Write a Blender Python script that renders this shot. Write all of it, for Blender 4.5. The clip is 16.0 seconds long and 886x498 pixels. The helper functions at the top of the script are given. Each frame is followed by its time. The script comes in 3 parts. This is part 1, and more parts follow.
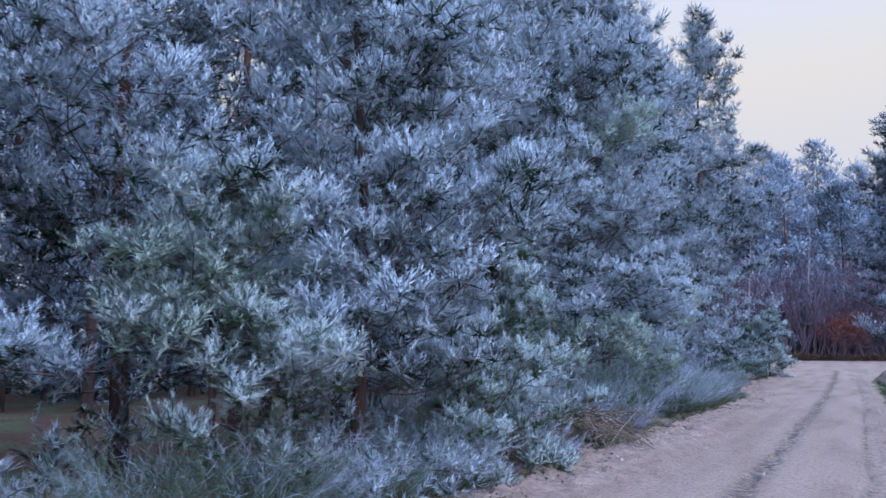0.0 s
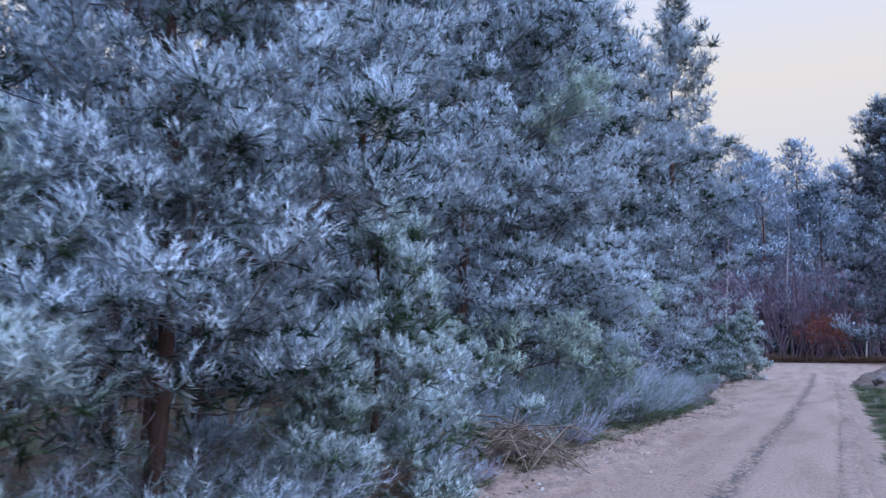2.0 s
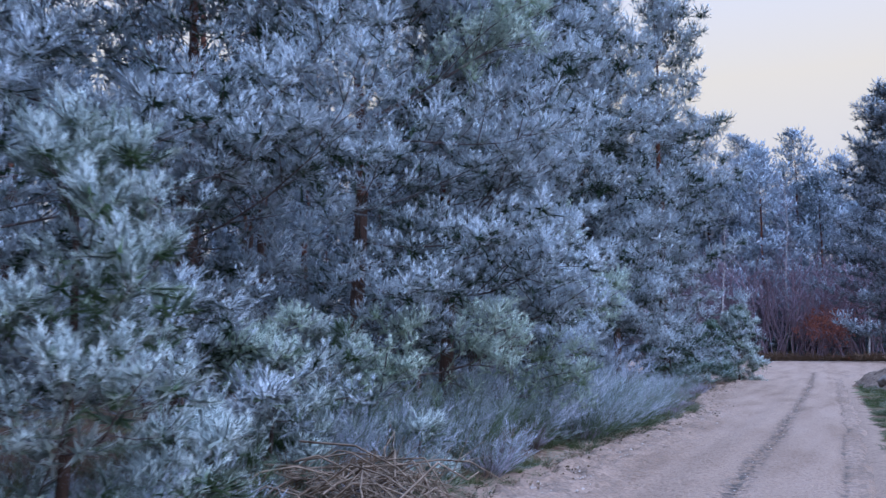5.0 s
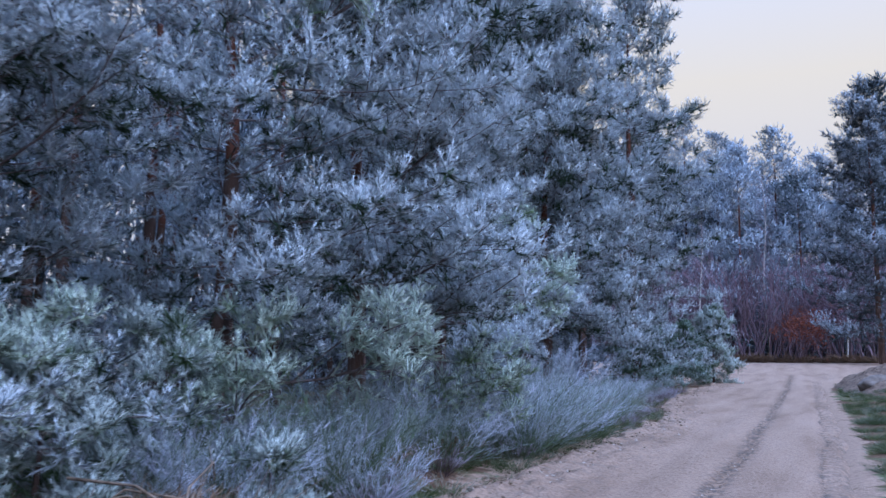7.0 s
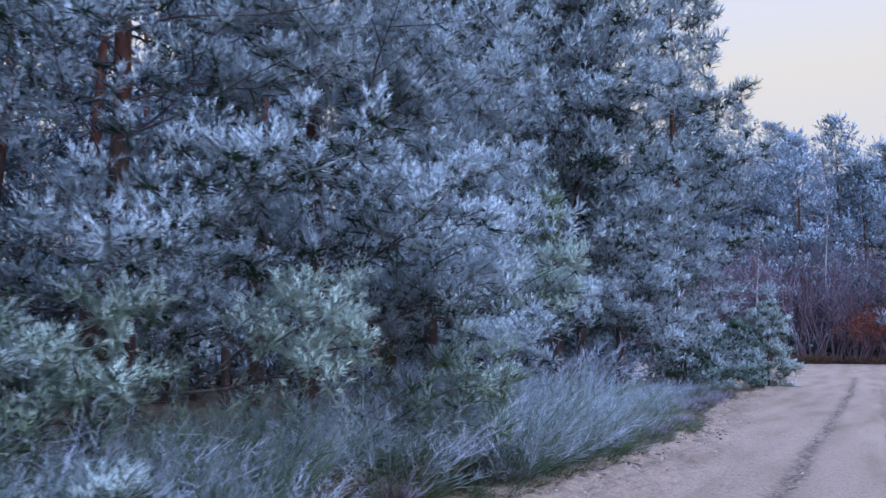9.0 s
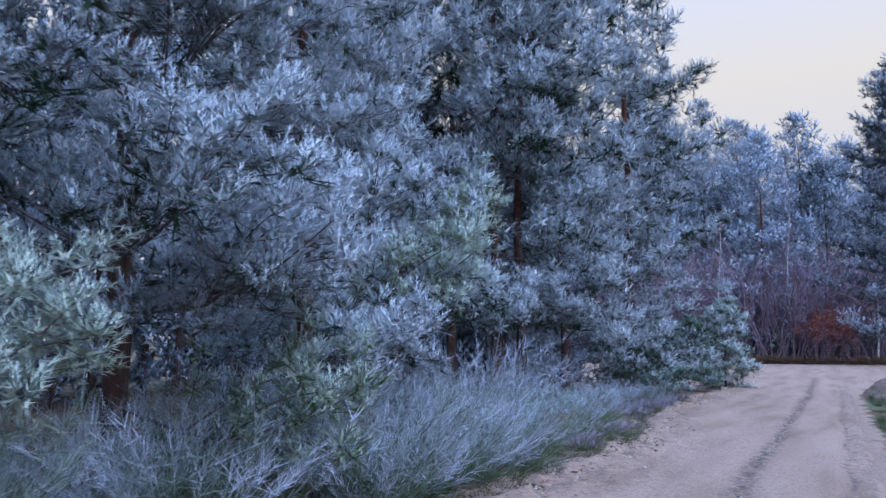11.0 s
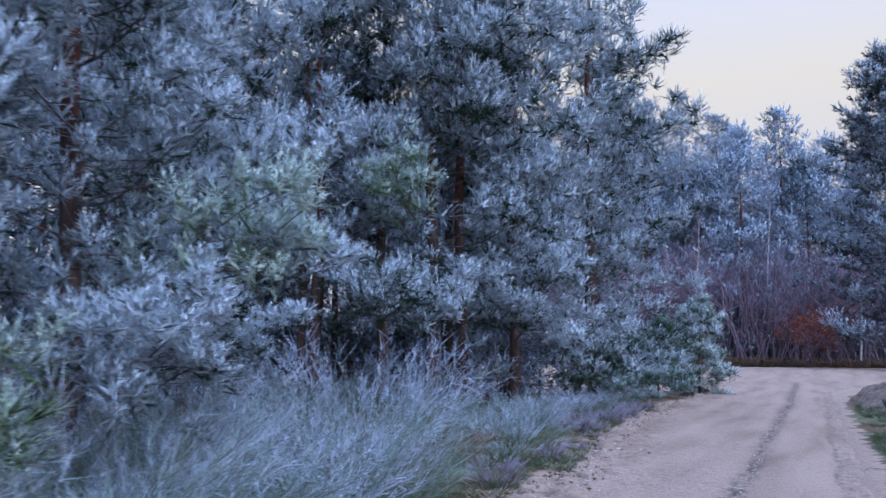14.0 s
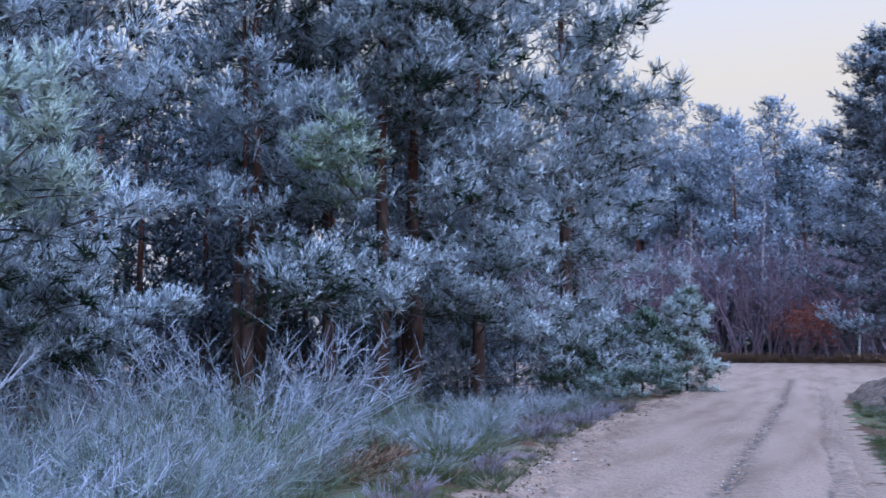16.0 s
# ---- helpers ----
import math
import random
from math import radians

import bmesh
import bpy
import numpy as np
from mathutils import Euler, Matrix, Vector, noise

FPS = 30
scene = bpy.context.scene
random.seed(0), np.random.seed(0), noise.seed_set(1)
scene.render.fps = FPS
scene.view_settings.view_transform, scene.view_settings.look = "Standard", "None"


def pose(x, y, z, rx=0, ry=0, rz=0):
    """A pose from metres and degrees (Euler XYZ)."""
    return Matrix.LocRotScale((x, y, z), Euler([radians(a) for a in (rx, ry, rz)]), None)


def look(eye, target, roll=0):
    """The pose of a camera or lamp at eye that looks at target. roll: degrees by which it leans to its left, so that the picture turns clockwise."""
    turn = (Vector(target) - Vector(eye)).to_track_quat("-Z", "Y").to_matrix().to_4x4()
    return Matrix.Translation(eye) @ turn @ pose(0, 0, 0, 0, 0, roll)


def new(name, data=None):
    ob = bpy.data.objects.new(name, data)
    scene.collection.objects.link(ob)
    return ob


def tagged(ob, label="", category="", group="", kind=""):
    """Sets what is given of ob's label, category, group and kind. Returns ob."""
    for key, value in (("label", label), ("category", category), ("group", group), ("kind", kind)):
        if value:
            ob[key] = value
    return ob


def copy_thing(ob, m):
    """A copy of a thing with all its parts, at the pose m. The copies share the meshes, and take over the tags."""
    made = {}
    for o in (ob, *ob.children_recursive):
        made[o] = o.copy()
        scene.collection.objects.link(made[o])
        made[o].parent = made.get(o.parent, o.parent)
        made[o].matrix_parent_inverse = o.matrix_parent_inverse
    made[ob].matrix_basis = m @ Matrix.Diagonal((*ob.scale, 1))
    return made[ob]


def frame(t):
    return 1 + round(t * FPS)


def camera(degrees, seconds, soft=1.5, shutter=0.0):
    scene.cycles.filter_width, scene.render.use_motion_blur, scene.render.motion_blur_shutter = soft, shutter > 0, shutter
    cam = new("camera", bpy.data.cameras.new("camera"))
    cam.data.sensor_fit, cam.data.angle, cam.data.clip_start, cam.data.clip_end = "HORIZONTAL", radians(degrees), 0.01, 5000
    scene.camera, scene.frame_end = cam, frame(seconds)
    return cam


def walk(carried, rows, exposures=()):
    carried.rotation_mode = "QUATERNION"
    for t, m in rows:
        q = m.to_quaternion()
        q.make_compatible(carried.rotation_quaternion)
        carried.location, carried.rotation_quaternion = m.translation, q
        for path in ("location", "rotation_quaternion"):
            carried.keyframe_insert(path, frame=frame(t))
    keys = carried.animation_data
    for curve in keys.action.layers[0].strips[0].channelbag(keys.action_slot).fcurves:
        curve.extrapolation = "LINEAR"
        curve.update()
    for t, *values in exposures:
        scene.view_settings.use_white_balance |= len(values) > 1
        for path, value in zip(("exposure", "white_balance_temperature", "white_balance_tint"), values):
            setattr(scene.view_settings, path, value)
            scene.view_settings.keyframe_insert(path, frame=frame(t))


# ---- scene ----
cam = camera(55.1, 16.0, soft=1.4, shutter=0.5)
METRES, EYE, TILT, LEAN, TURN = 22.6, 1.6, 7.1, 0.0, 26.15
ROWS = [
    (0.0, 0.0, 0.0, 0.0, 0.0, 0.0, -0.0),
    (0.5, 0.013, 0.0252, -0.0025, 0.66, -0.07, 0.04),
    (1.0, 0.0267, 0.0539, -0.0065, 0.31, 0.04, 0.02),
    (1.5, 0.0414, 0.0794, -0.0076, 0.89, -0.11, -0.2),
    (2.0, 0.0559, 0.1079, -0.0107, -1.12, -0.02, -0.42),
    (2.5, 0.0705, 0.1349, -0.0138, -1.06, -0.18, -0.33),
    (3.0, 0.0835, 0.1646, -0.0164, -2.82, -0.04, -0.69),
    (3.5, 0.0971, 0.191, -0.0201, -2.64, -0.22, -0.35),
    (6.0, 0.1663, 0.3385, -0.0376, -0.49, -0.0, -0.32),
    (6.5, 0.18, 0.3656, -0.0417, -2.72, 0.08, -0.45),
    (7.0, 0.1949, 0.3938, -0.0444, -2.27, -0.0, -0.39),
    (7.5, 0.2066, 0.4207, -0.0468, -4.15, 0.1, -0.76),
    (8.0, 0.2202, 0.4499, -0.0505, -2.15, 0.07, -0.31),
    (8.5, 0.2318, 0.4766, -0.0527, -1.02, 0.19, -0.3),
    (9.0, 0.2494, 0.5036, -0.0563, 1.38, -0.05, -0.07),
    (9.5, 0.2657, 0.5297, -0.0593, 1.02, -0.02, -0.37),
    (10.0, 0.2833, 0.5564, -0.0642, -2.0, 0.0, -0.45),
    (12.5, 0.338, 0.7002, -0.0805, 1.77, -0.02, -0.06),
    (13.0, 0.3507, 0.7274, -0.0832, -0.3, 0.09, -0.42),
    (13.5, 0.3634, 0.7539, -0.0867, -0.54, -0.12, -0.16),
    (14.0, 0.3793, 0.7812, -0.0889, -1.79, 0.05, -0.63),
    (14.5, 0.3961, 0.8071, -0.0931, -2.35, -0.2, -0.62),
    (15.0, 0.4101, 0.8379, -0.0968, -4.67, -0.09, -0.62),
    (15.5, 0.4245, 0.8617, -0.1015, -4.27, -0.12, -0.57),
    (16.0, 0.4369, 0.8905, -0.1049, -1.93, -0.04, -0.22),
]
walk(cam, [(t, pose(0, 0, EYE, TILT, LEAN, TURN) @ pose(METRES * x, METRES * y, METRES * z, 90 + pitch, roll, yaw)) for t, x, y, z, yaw, pitch, roll in ROWS],
     exposures=[(0.0, 0.8, 4640, 18), (16.0, 0.8, 4640, 18)])

# ---- world, sun, exposure ----
SUN_EL, SUN_AZ = 50.0, 125.0         # degrees above the horizon, and clockwise from the way of the road
world = bpy.data.worlds.new("overcast_sky")
scene.world = world
world.use_nodes = True
wn = world.node_tree
wn.nodes.clear()
sky = wn.nodes.new("ShaderNodeTexSky")
sky.sky_type, sky.sun_disc = "NISHITA", False
sky.sun_elevation, sky.sun_rotation = radians(SUN_EL), radians(SUN_AZ)
sky.air_density, sky.dust_density, sky.ozone_density = 1.0, 3.0, 2.0
bg = wn.nodes.new("ShaderNodeBackground")
bg.inputs["Strength"].default_value = 0.06
wo = wn.nodes.new("ShaderNodeOutputWorld")
# a thin overcast: pale and warm low down, blue overhead
wtc = wn.nodes.new("ShaderNodeTexCoord")
wsep = wn.nodes.new("ShaderNodeSeparateXYZ")
wn.links.new(wtc.outputs["Generated"], wsep.inputs[0])
veil = wn.nodes.new("ShaderNodeValToRGB")
stops = veil.color_ramp.elements
stops.new(0.5), stops.new(0.6)
for k, (p, c) in enumerate([(0.02, (7.9, 6.5, 5.3)), (0.3, (11.0, 8.4, 4.7)), (0.5, (9.6, 9.0, 8.2)), (0.85, (14.5, 17.5, 21.5))]):
    stops[k].position, stops[k].color = p, (*c, 1)
wn.links.new(wsep.outputs["Z"], veil.inputs[0])
wmix = wn.nodes.new("ShaderNodeMix")
wmix.data_type = "RGBA"
wmix.inputs[0].default_value = 0.8
wn.links.new(sky.outputs[0], wmix.inputs[6])
wn.links.new(veil.outputs[0], wmix.inputs[7])
wn.links.new(wmix.outputs[2], bg.inputs[0])
wn.links.new(bg.outputs[0], wo.inputs[0])
lamp = bpy.data.lights.new("sun", "SUN")
lamp.energy, lamp.angle, lamp.color = 1.5, radians(26), (0.95, 0.97, 1.0)
sun = new("sun", lamp)
e, a = radians(SUN_EL), radians(SUN_AZ)
sun.matrix_world = look((0, 0, 60), (-60 * math.cos(e) * math.sin(a), -60 * math.cos(e) * math.cos(a), 60 - 60 * math.sin(e)))


# ---- materials ----
def material(name, build, rough=0.8):
    m = bpy.data.materials.new(name)
    m.use_nodes = True
    nt = m.node_tree
    b = nt.nodes["Principled BSDF"]
    b.inputs["Roughness"].default_value = rough
    b.inputs["Specular IOR Level"].default_value = 0.25
    build(nt, b)
    return m


def n_noise(nt, scale, detail=4.0, stretch=(1, 1, 1)):
    tc = nt.nodes.new("ShaderNodeTexCoord")
    mp = nt.nodes.new("ShaderNodeMapping")
    mp.inputs["Scale"].default_value = stretch
    t = nt.nodes.new("ShaderNodeTexNoise")
    t.inputs["Scale"].default_value, t.inputs["Detail"].default_value = scale, detail
    nt.links.new(tc.outputs["Object"], mp.inputs["Vector"])
    nt.links.new(mp.outputs["Vector"], t.inputs["Vector"])
    return t.outputs["Fac"]


def n_ramp(nt, fac, stops):
    r = nt.nodes.new("ShaderNodeValToRGB")
    el = r.color_ramp.elements
    while len(el) < len(stops):
        el.new(0.5)
    for k, (p, c) in enumerate(stops):
        el[k].position, el[k].color = p, (*c, 1)
    nt.links.new(fac, r.inputs["Fac"])
    return r.outputs["Color"]


def n_math(nt, op, a, b):
    n = nt.nodes.new("ShaderNodeMath")
    n.operation = op
    for k, v in ((0, a), (1, b)):
        if isinstance(v, (int, float)):
            n.inputs[k].default_value = v
        else:
            nt.links.new(v, n.inputs[k])
    return n.outputs[0]


def n_mix(nt, fac, a, b):
    n = nt.nodes.new("ShaderNodeMix")
    n.data_type = "RGBA"
    for k, v in ((0, fac), (6, a), (7, b)):
        if isinstance(v, (int, float)):
            n.inputs[k].default_value = v
        elif isinstance(v, tuple):
            n.inputs[k].default_value = (*v, 1)
        else:
            nt.links.new(v, n.inputs[k])
    return n.outputs[2]


def n_bump(nt, b, fac, strength, dist):
    n = nt.nodes.new("ShaderNodeBump")
    n.inputs["Strength"].default_value, n.inputs["Distance"].default_value = strength, dist
    nt.links.new(fac, n.inputs["Height"])
    nt.links.new(n.outputs[0], b.inputs["Normal"])


def frosted(name, green, frost, lo, hi, scale=0.9, rough=0.75, through_light=0.36):
    """Needles or stems whose green shows through hoar frost in patches."""
    def build(nt, b):
        patch = n_noise(nt, scale, 3.0)
        geo = nt.nodes.new("ShaderNodeNewGeometry")
        rnd = geo.outputs["Random Per Island"]
        info = nt.nodes.new("ShaderNodeObjectInfo")
        f = n_math(nt, "ADD", patch, n_math(nt, "MULTIPLY", n_math(nt, "SUBTRACT", rnd, 0.5), 0.14))
        f = n_math(nt, "ADD", f, n_math(nt, "MULTIPLY", n_math(nt, "SUBTRACT", info.outputs["Random"], 0.5), 0.3))
        # per-vertex value: frost towards the tips, mixed with shade inside and under pads
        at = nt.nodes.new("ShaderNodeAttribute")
        at.attribute_name = "tone"
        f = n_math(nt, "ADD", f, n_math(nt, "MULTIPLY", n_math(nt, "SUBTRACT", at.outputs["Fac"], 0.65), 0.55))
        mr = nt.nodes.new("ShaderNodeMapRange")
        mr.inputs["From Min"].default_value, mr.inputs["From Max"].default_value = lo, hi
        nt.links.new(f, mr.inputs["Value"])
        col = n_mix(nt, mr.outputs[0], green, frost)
        tint = n_ramp(nt, rnd, [(0.0, (0.86, 0.9, 0.93)), (1.0, (1, 1, 1))])
        mul = nt.nodes.new("ShaderNodeMix")
        mul.data_type, mul.blend_type = "RGBA", "MULTIPLY"
        mul.inputs[0].default_value = 1.0
        nt.links.new(col, mul.inputs[6])
        nt.links.new(tint, mul.inputs[7])
        nt.links.new(mul.outputs[2], b.inputs["Base Color"])
        # thin frosted needles let part of the light through
        thin = nt.nodes.new("ShaderNodeBsdfTranslucent")
        nt.links.new(mul.outputs[2], thin.inputs["Color"])
        both = nt.nodes.new("ShaderNodeMixShader")
        both.inputs[0].default_value = through_light
        nt.links.new(b.outputs[0], both.inputs[1])
        nt.links.new(thin.outputs[0], both.inputs[2])
        nt.links.new(both.outputs[0], nt.nodes["Material Output"].inputs["Surface"])
    return material(name, build, rough)


def mottled(name, stops, scale=6.0, rough=0.85, bump=0.4, dist=0.01, stretch=(1, 1, 1)):
    def build(nt, b):
        f = n_noise(nt, scale, 6.0, stretch)
        nt.links.new(n_ramp(nt, f, stops), b.inputs["Base Color"])
        n_bump(nt, b, n_noise(nt, scale * 4, 5.0, stretch), bump, dist)
    return material(name, build, rough)


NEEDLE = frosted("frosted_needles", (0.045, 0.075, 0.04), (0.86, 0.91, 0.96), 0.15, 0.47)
NEEDLE_GREEN = frosted("lightly_frosted_needles", (0.12, 0.18, 0.08), (0.78, 0.83, 0.80), 0.14, 0.54, 2.2)
NEEDLE_LOW = frosted("green_low_bough_needles", (0.19, 0.27, 0.09), (0.79, 0.87, 0.76), 0.02, 0.54, 1.6)
# the lone pine's dark needles; inside the wood the dark colour stands for shade
NEEDLE_DARK = frosted("dark_and_shaded_needles", (0.08, 0.10, 0.105), (0.60, 0.65, 0.73), 0.20, 0.68, 0.3)
# far needles: pale frost, with the bluish distance haze put into both colours
NEEDLE_FAR = frosted("distant_frost_haze_needles", (0.12, 0.155, 0.165), (0.66, 0.72, 0.82), 0.10, 0.50, 0.25)
NEEDLE_CORNER = frosted("green_corner_pine_needles", (0.09, 0.14, 0.06), (0.60, 0.70, 0.68), 0.26, 0.74, 1.2)
BROOM = frosted("frosted_broom", (0.10, 0.13, 0.07), (0.66, 0.69, 0.84), 0.38, 0.90, 1.3, 0.75, 0.25)
BROOM_GREEN = frosted("thinly_frosted_broom", (0.09, 0.125, 0.055), (0.46, 0.53, 0.56), 0.46, 1.05, 1.3, 0.75, 0.2)
GRASS = frosted("frosted_grass", (0.11, 0.13, 0.04), (0.38, 0.38, 0.33), 0.36, 0.72, 1.8)
GREEN = frosted("low_green_growth", (0.055, 0.075, 0.02), (0.22, 0.24, 0.2), 0.5, 1.0, 1.5)
HEATHER = frosted("frosted_heather", (0.12, 0.085, 0.085), (0.50, 0.47, 0.56), 0.40, 0.80, 2.5)
BRACKEN = mottled("dead_bracken", [(0.3, (0.08, 0.05, 0.032)), (0.7, (0.26, 0.18, 0.12))], 5.0)
RUST = mottled("rust_oak_leaves", [(0.3, (0.14, 0.05, 0.035)), (0.7, (0.32, 0.11, 0.065))], 2.0)
BARK = mottled("pine_bark", [(0.3, (0.035, 0.024, 0.02)), (0.55, (0.085, 0.052, 0.04)), (0.75, (0.15, 0.105, 0.085))], 9.0, 0.9, 0.9, 0.02, (1, 1, 0.25))
BARK_RED = mottled("red_upper_pine_bark", [(0.3, (0.05, 0.022, 0.015)), (0.6, (0.14, 0.058, 0.036)), (0.8, (0.19, 0.10, 0.07))], 7.0, 0.85, 0.7, 0.015, (1, 1, 0.3))
TWIG = mottled("dark_twig_bark", [(0.3, (0.05, 0.036, 0.032)), (0.7, (0.20, 0.17, 0.17))], 14.0)
# purple-brown twigs, with the far wood's purple haze tinted in
TWIG_FROST_HAZE = mottled("frosted_hazed_twigs", [(0.35, (0.135, 0.092, 0.115)), (0.65, (0.31, 0.24, 0.30))], 6.0)
BIRCH = mottled("birch_bark", [(0.35, (0.10, 0.09, 0.09)), (0.5, (0.5, 0.48, 0.47)), (0.8, (0.6, 0.58, 0.56))], 5.0, 0.7, 0.2, 0.005, (1, 1, 3))
DEADWOOD = mottled("dead_brush_wood", [(0.3, (0.07, 0.05, 0.035)), (0.7, (0.3, 0.23, 0.17))], 8.0)


def build_floor(nt, b):
    f = n_noise(nt, 0.9, 6.0)
    g = n_noise(nt, 14.0, 6.0)
    c1 = n_ramp(nt, g, [(0.3, (0.05, 0.03, 0.018)), (0.6, (0.13, 0.075, 0.045)), (0.8, (0.22, 0.17, 0.13))])
    c2 = n_ramp(nt, g, [(0.3, (0.05, 0.06, 0.02)), (0.7, (0.15, 0.16, 0.08))])
    m = n_ramp(nt, f, [(0.48, (0, 0, 0)), (0.6, (1, 1, 1))])
    at = nt.nodes.new("ShaderNodeAttribute")
    at.attribute_name = "sand"
    edge = n_math(nt, "ADD", at.outputs["Fac"], n_math(nt, "MULTIPLY", n_math(nt, "SUBTRACT", n_noise(nt, 1.6, 3.0), 0.5), 2.2))
    cover = n_ramp(nt, edge, [(0.45, (0, 0, 0)), (0.65, (1, 1, 1))])
    c3 = n_ramp(nt, g, [(0.3, (0.22, 0.15, 0.11)), (0.6, (0.33, 0.235, 0.175))])
    nt.links.new(n_mix(nt, cover, n_mix(nt, m, c1, c2), c3), b.inputs["Base Color"])
    n_bump(nt, b, n_noise(nt, 30.0, 6.0), 0.8, 0.03)


def build_sand(nt, b):
    wide = n_noise(nt, 0.8, 5.0, (1.6, 0.25, 1))
    fine = n_noise(nt, 22.0, 6.0)
    c = n_ramp(nt, wide, [(0.3, (0.24, 0.165, 0.12)), (0.5, (0.32, 0.227, 0.17)), (0.72, (0.36, 0.26, 0.20))])
    d = n_ramp(nt, fine, [(0.3, (0.66, 0.64, 0.62)), (0.55, (1, 1, 1))])
    mul = nt.nodes.new("ShaderNodeMix")
    mul.data_type, mul.blend_type = "RGBA", "MULTIPLY"
    mul.inputs[0].default_value = 1.0
    nt.links.new(c, mul.inputs[6])
    nt.links.new(d, mul.inputs[7])
    nt.links.new(mul.outputs[2], b.inputs["Base Color"])
    at = nt.nodes.new("ShaderNodeAttribute")
    at.attribute_name = "tone"
    # ruts and trodden margin: disturbed sand, with the relief's shade painted into its pits
    worn_shade = n_math(nt, "MULTIPLY", at.outputs["Fac"], n_ramp(nt, n_noise(nt, 7.0, 6.0, (1, 0.6, 1)), [(0.46, (0, 0, 0)), (0.6, (1, 1, 1))]))
    damp_shade = n_mix(nt, n_math(nt, "MULTIPLY", worn_shade, 0.9), mul.outputs[2], (0.12, 0.10, 0.088))
    nt.links.new(damp_shade, b.inputs["Base Color"])
    tc = nt.nodes.new("ShaderNodeTexCoord")
    tread = nt.nodes.new("ShaderNodeTexWave")
    tread.bands_direction = "Y"
    tread.inputs["Scale"].default_value, tread.inputs["Distortion"].default_value = 2.6, 3.0
    nt.links.new(tc.outputs["Object"], tread.inputs["Vector"])
    relief = n_math(nt, "ADD", n_math(nt, "MULTIPLY", n_math(nt, "MULTIPLY", tread.outputs["Fac"], at.outputs["Fac"]), 1.5), n_noise(nt, 18.0, 8.0))
    n_bump(nt, b, relief, 0.9, 0.05)


FLOOR = material("forest_floor", build_floor, 0.95)
SAND = material("pale_road_sand", build_sand, 0.95)
CLOD = mottled("loose_sand_clods", [(0.3, (0.3, 0.25, 0.22)), (0.7, (0.5, 0.43, 0.38))], 12.0)
STONE = mottled("pale_boulder_stone", [(0.3, (0.10, 0.08, 0.072)), (0.55, (0.17, 0.145, 0.13)), (0.8, (0.23, 0.20, 0.185))], 3.5, 0.9, 0.7, 0.03)
SOIL = mottled("dark_heaped_soil", [(0.3, (0.07, 0.045, 0.033)), (0.7, (0.24, 0.18, 0.14))], 5.0, 0.95, 0.9, 0.05)


# ---- small tools ----
rng = np.random.default_rng(7)


def unit(v):
    return v / np.maximum(np.linalg.norm(v, axis=-1, keepdims=True), 1e-9)


def mesh_from(name, verts, faces_n, loops, mat, smooth=False, tone=None, normals=None):
    """A mesh from vertex rows, the corner count of its faces and the corner indices."""
    me = bpy.data.meshes.new(name)
    verts = np.asarray(verts, np.float32)
    loops = np.asarray(loops, np.int32).ravel()
    k = len(loops) // faces_n
    me.vertices.add(len(verts))
    me.vertices.foreach_set("co", verts.ravel())
    me.loops.add(len(loops))
    me.loops.foreach_set("vertex_index", loops)
    me.polygons.add(faces_n)
    me.polygons.foreach_set("loop_start", np.arange(faces_n, dtype=np.int32) * k)
    me.polygons.foreach_set("loop_total", np.full(faces_n, k, np.int32))
    me.polygons.foreach_set("use_smooth", np.full(faces_n, smooth))
    me.materials.append(mat)
    if tone is not None:
        me.attributes.new("tone", "FLOAT", "POINT").data.foreach_set("value", np.asarray(tone, np.float32).ravel())
    if normals is not None:
        me.attributes.new("custom_normal", "FLOAT_VECTOR", "POINT").data.foreach_set("vector", np.asarray(normals, np.float32).ravel())
    me.update(calc_edges=True)
    return me


def part(name, me, parent, label=""):
    ob = new(name, me)
    ob.parent = parent
    return tagged(ob, label)


def base(name, x, y, z, label, category, group=""):
    ob = new(name)
    ob.matrix_basis = pose(x, y, z)
    return tagged(ob, label, category, group)


def wobble(x, y, f, s=0.0):
    """Smooth unevenness between about -1 and 1."""
    return (np.sin(x * f * 1.3 + 1.7 * np.sin(y * f * 0.7 + s) + s) + np.sin(y * f * 1.1 + 1.3 * np.sin(x * f * 0.9 + 2 * s) - s)) / 2


def road_left(y):
    y = np.asarray(y, float)
    bend = np.clip((y - 32) / 14, 0, 1)
    return -4.05 - 1.6 * bend * bend * (3 - 2 * bend) + 0.16 * wobble(y, y * 0.3, 1.4) + 0.08 * wobble(y, 0 * y, 6.0, 2.0)


def road_right(y):
    y = np.asarray(y, float)
    return 0.42 + 0.08 * wobble(y, y * 0.2, 1.2, 1.0) - 0.012 * np.clip(y - 30, 0, 40)


def rise(y):
    """The lie of the land: level along the road, rising a little beyond the crossing."""
    k = np.clip((np.asarray(y, float) - 48) / 54, 0, 1)
    return 1.0 * k * k * (3 - 2 * k) + 0.07 * np.clip(np.asarray(y, float) - 112, 0, 60)


def ground_z(x, y):
    x, y = np.asarray(x, float), np.asarray(y, float)
    left = np.clip((road_left(y) - x) / 1.5, 0, 1)
    right = np.clip((x - road_right(y) - 0.1) / 2.5, 0, 1) * np.clip((66 - y) / 6, 0, 1)
    left = left * np.clip((60 - y) / 8, 0, 1)
    out = np.maximum(left, right)
    rough = 0.06 * wobble(x, y, 1.7, 0.4) + 0.03 * wobble(x, y, 5.1, 1.9)
    inside = np.clip(np.minimum(x - road_left(y), road_right(y) - x) / 0.25, 0, 1) * np.clip((60 - y) / 4, 0, 1)
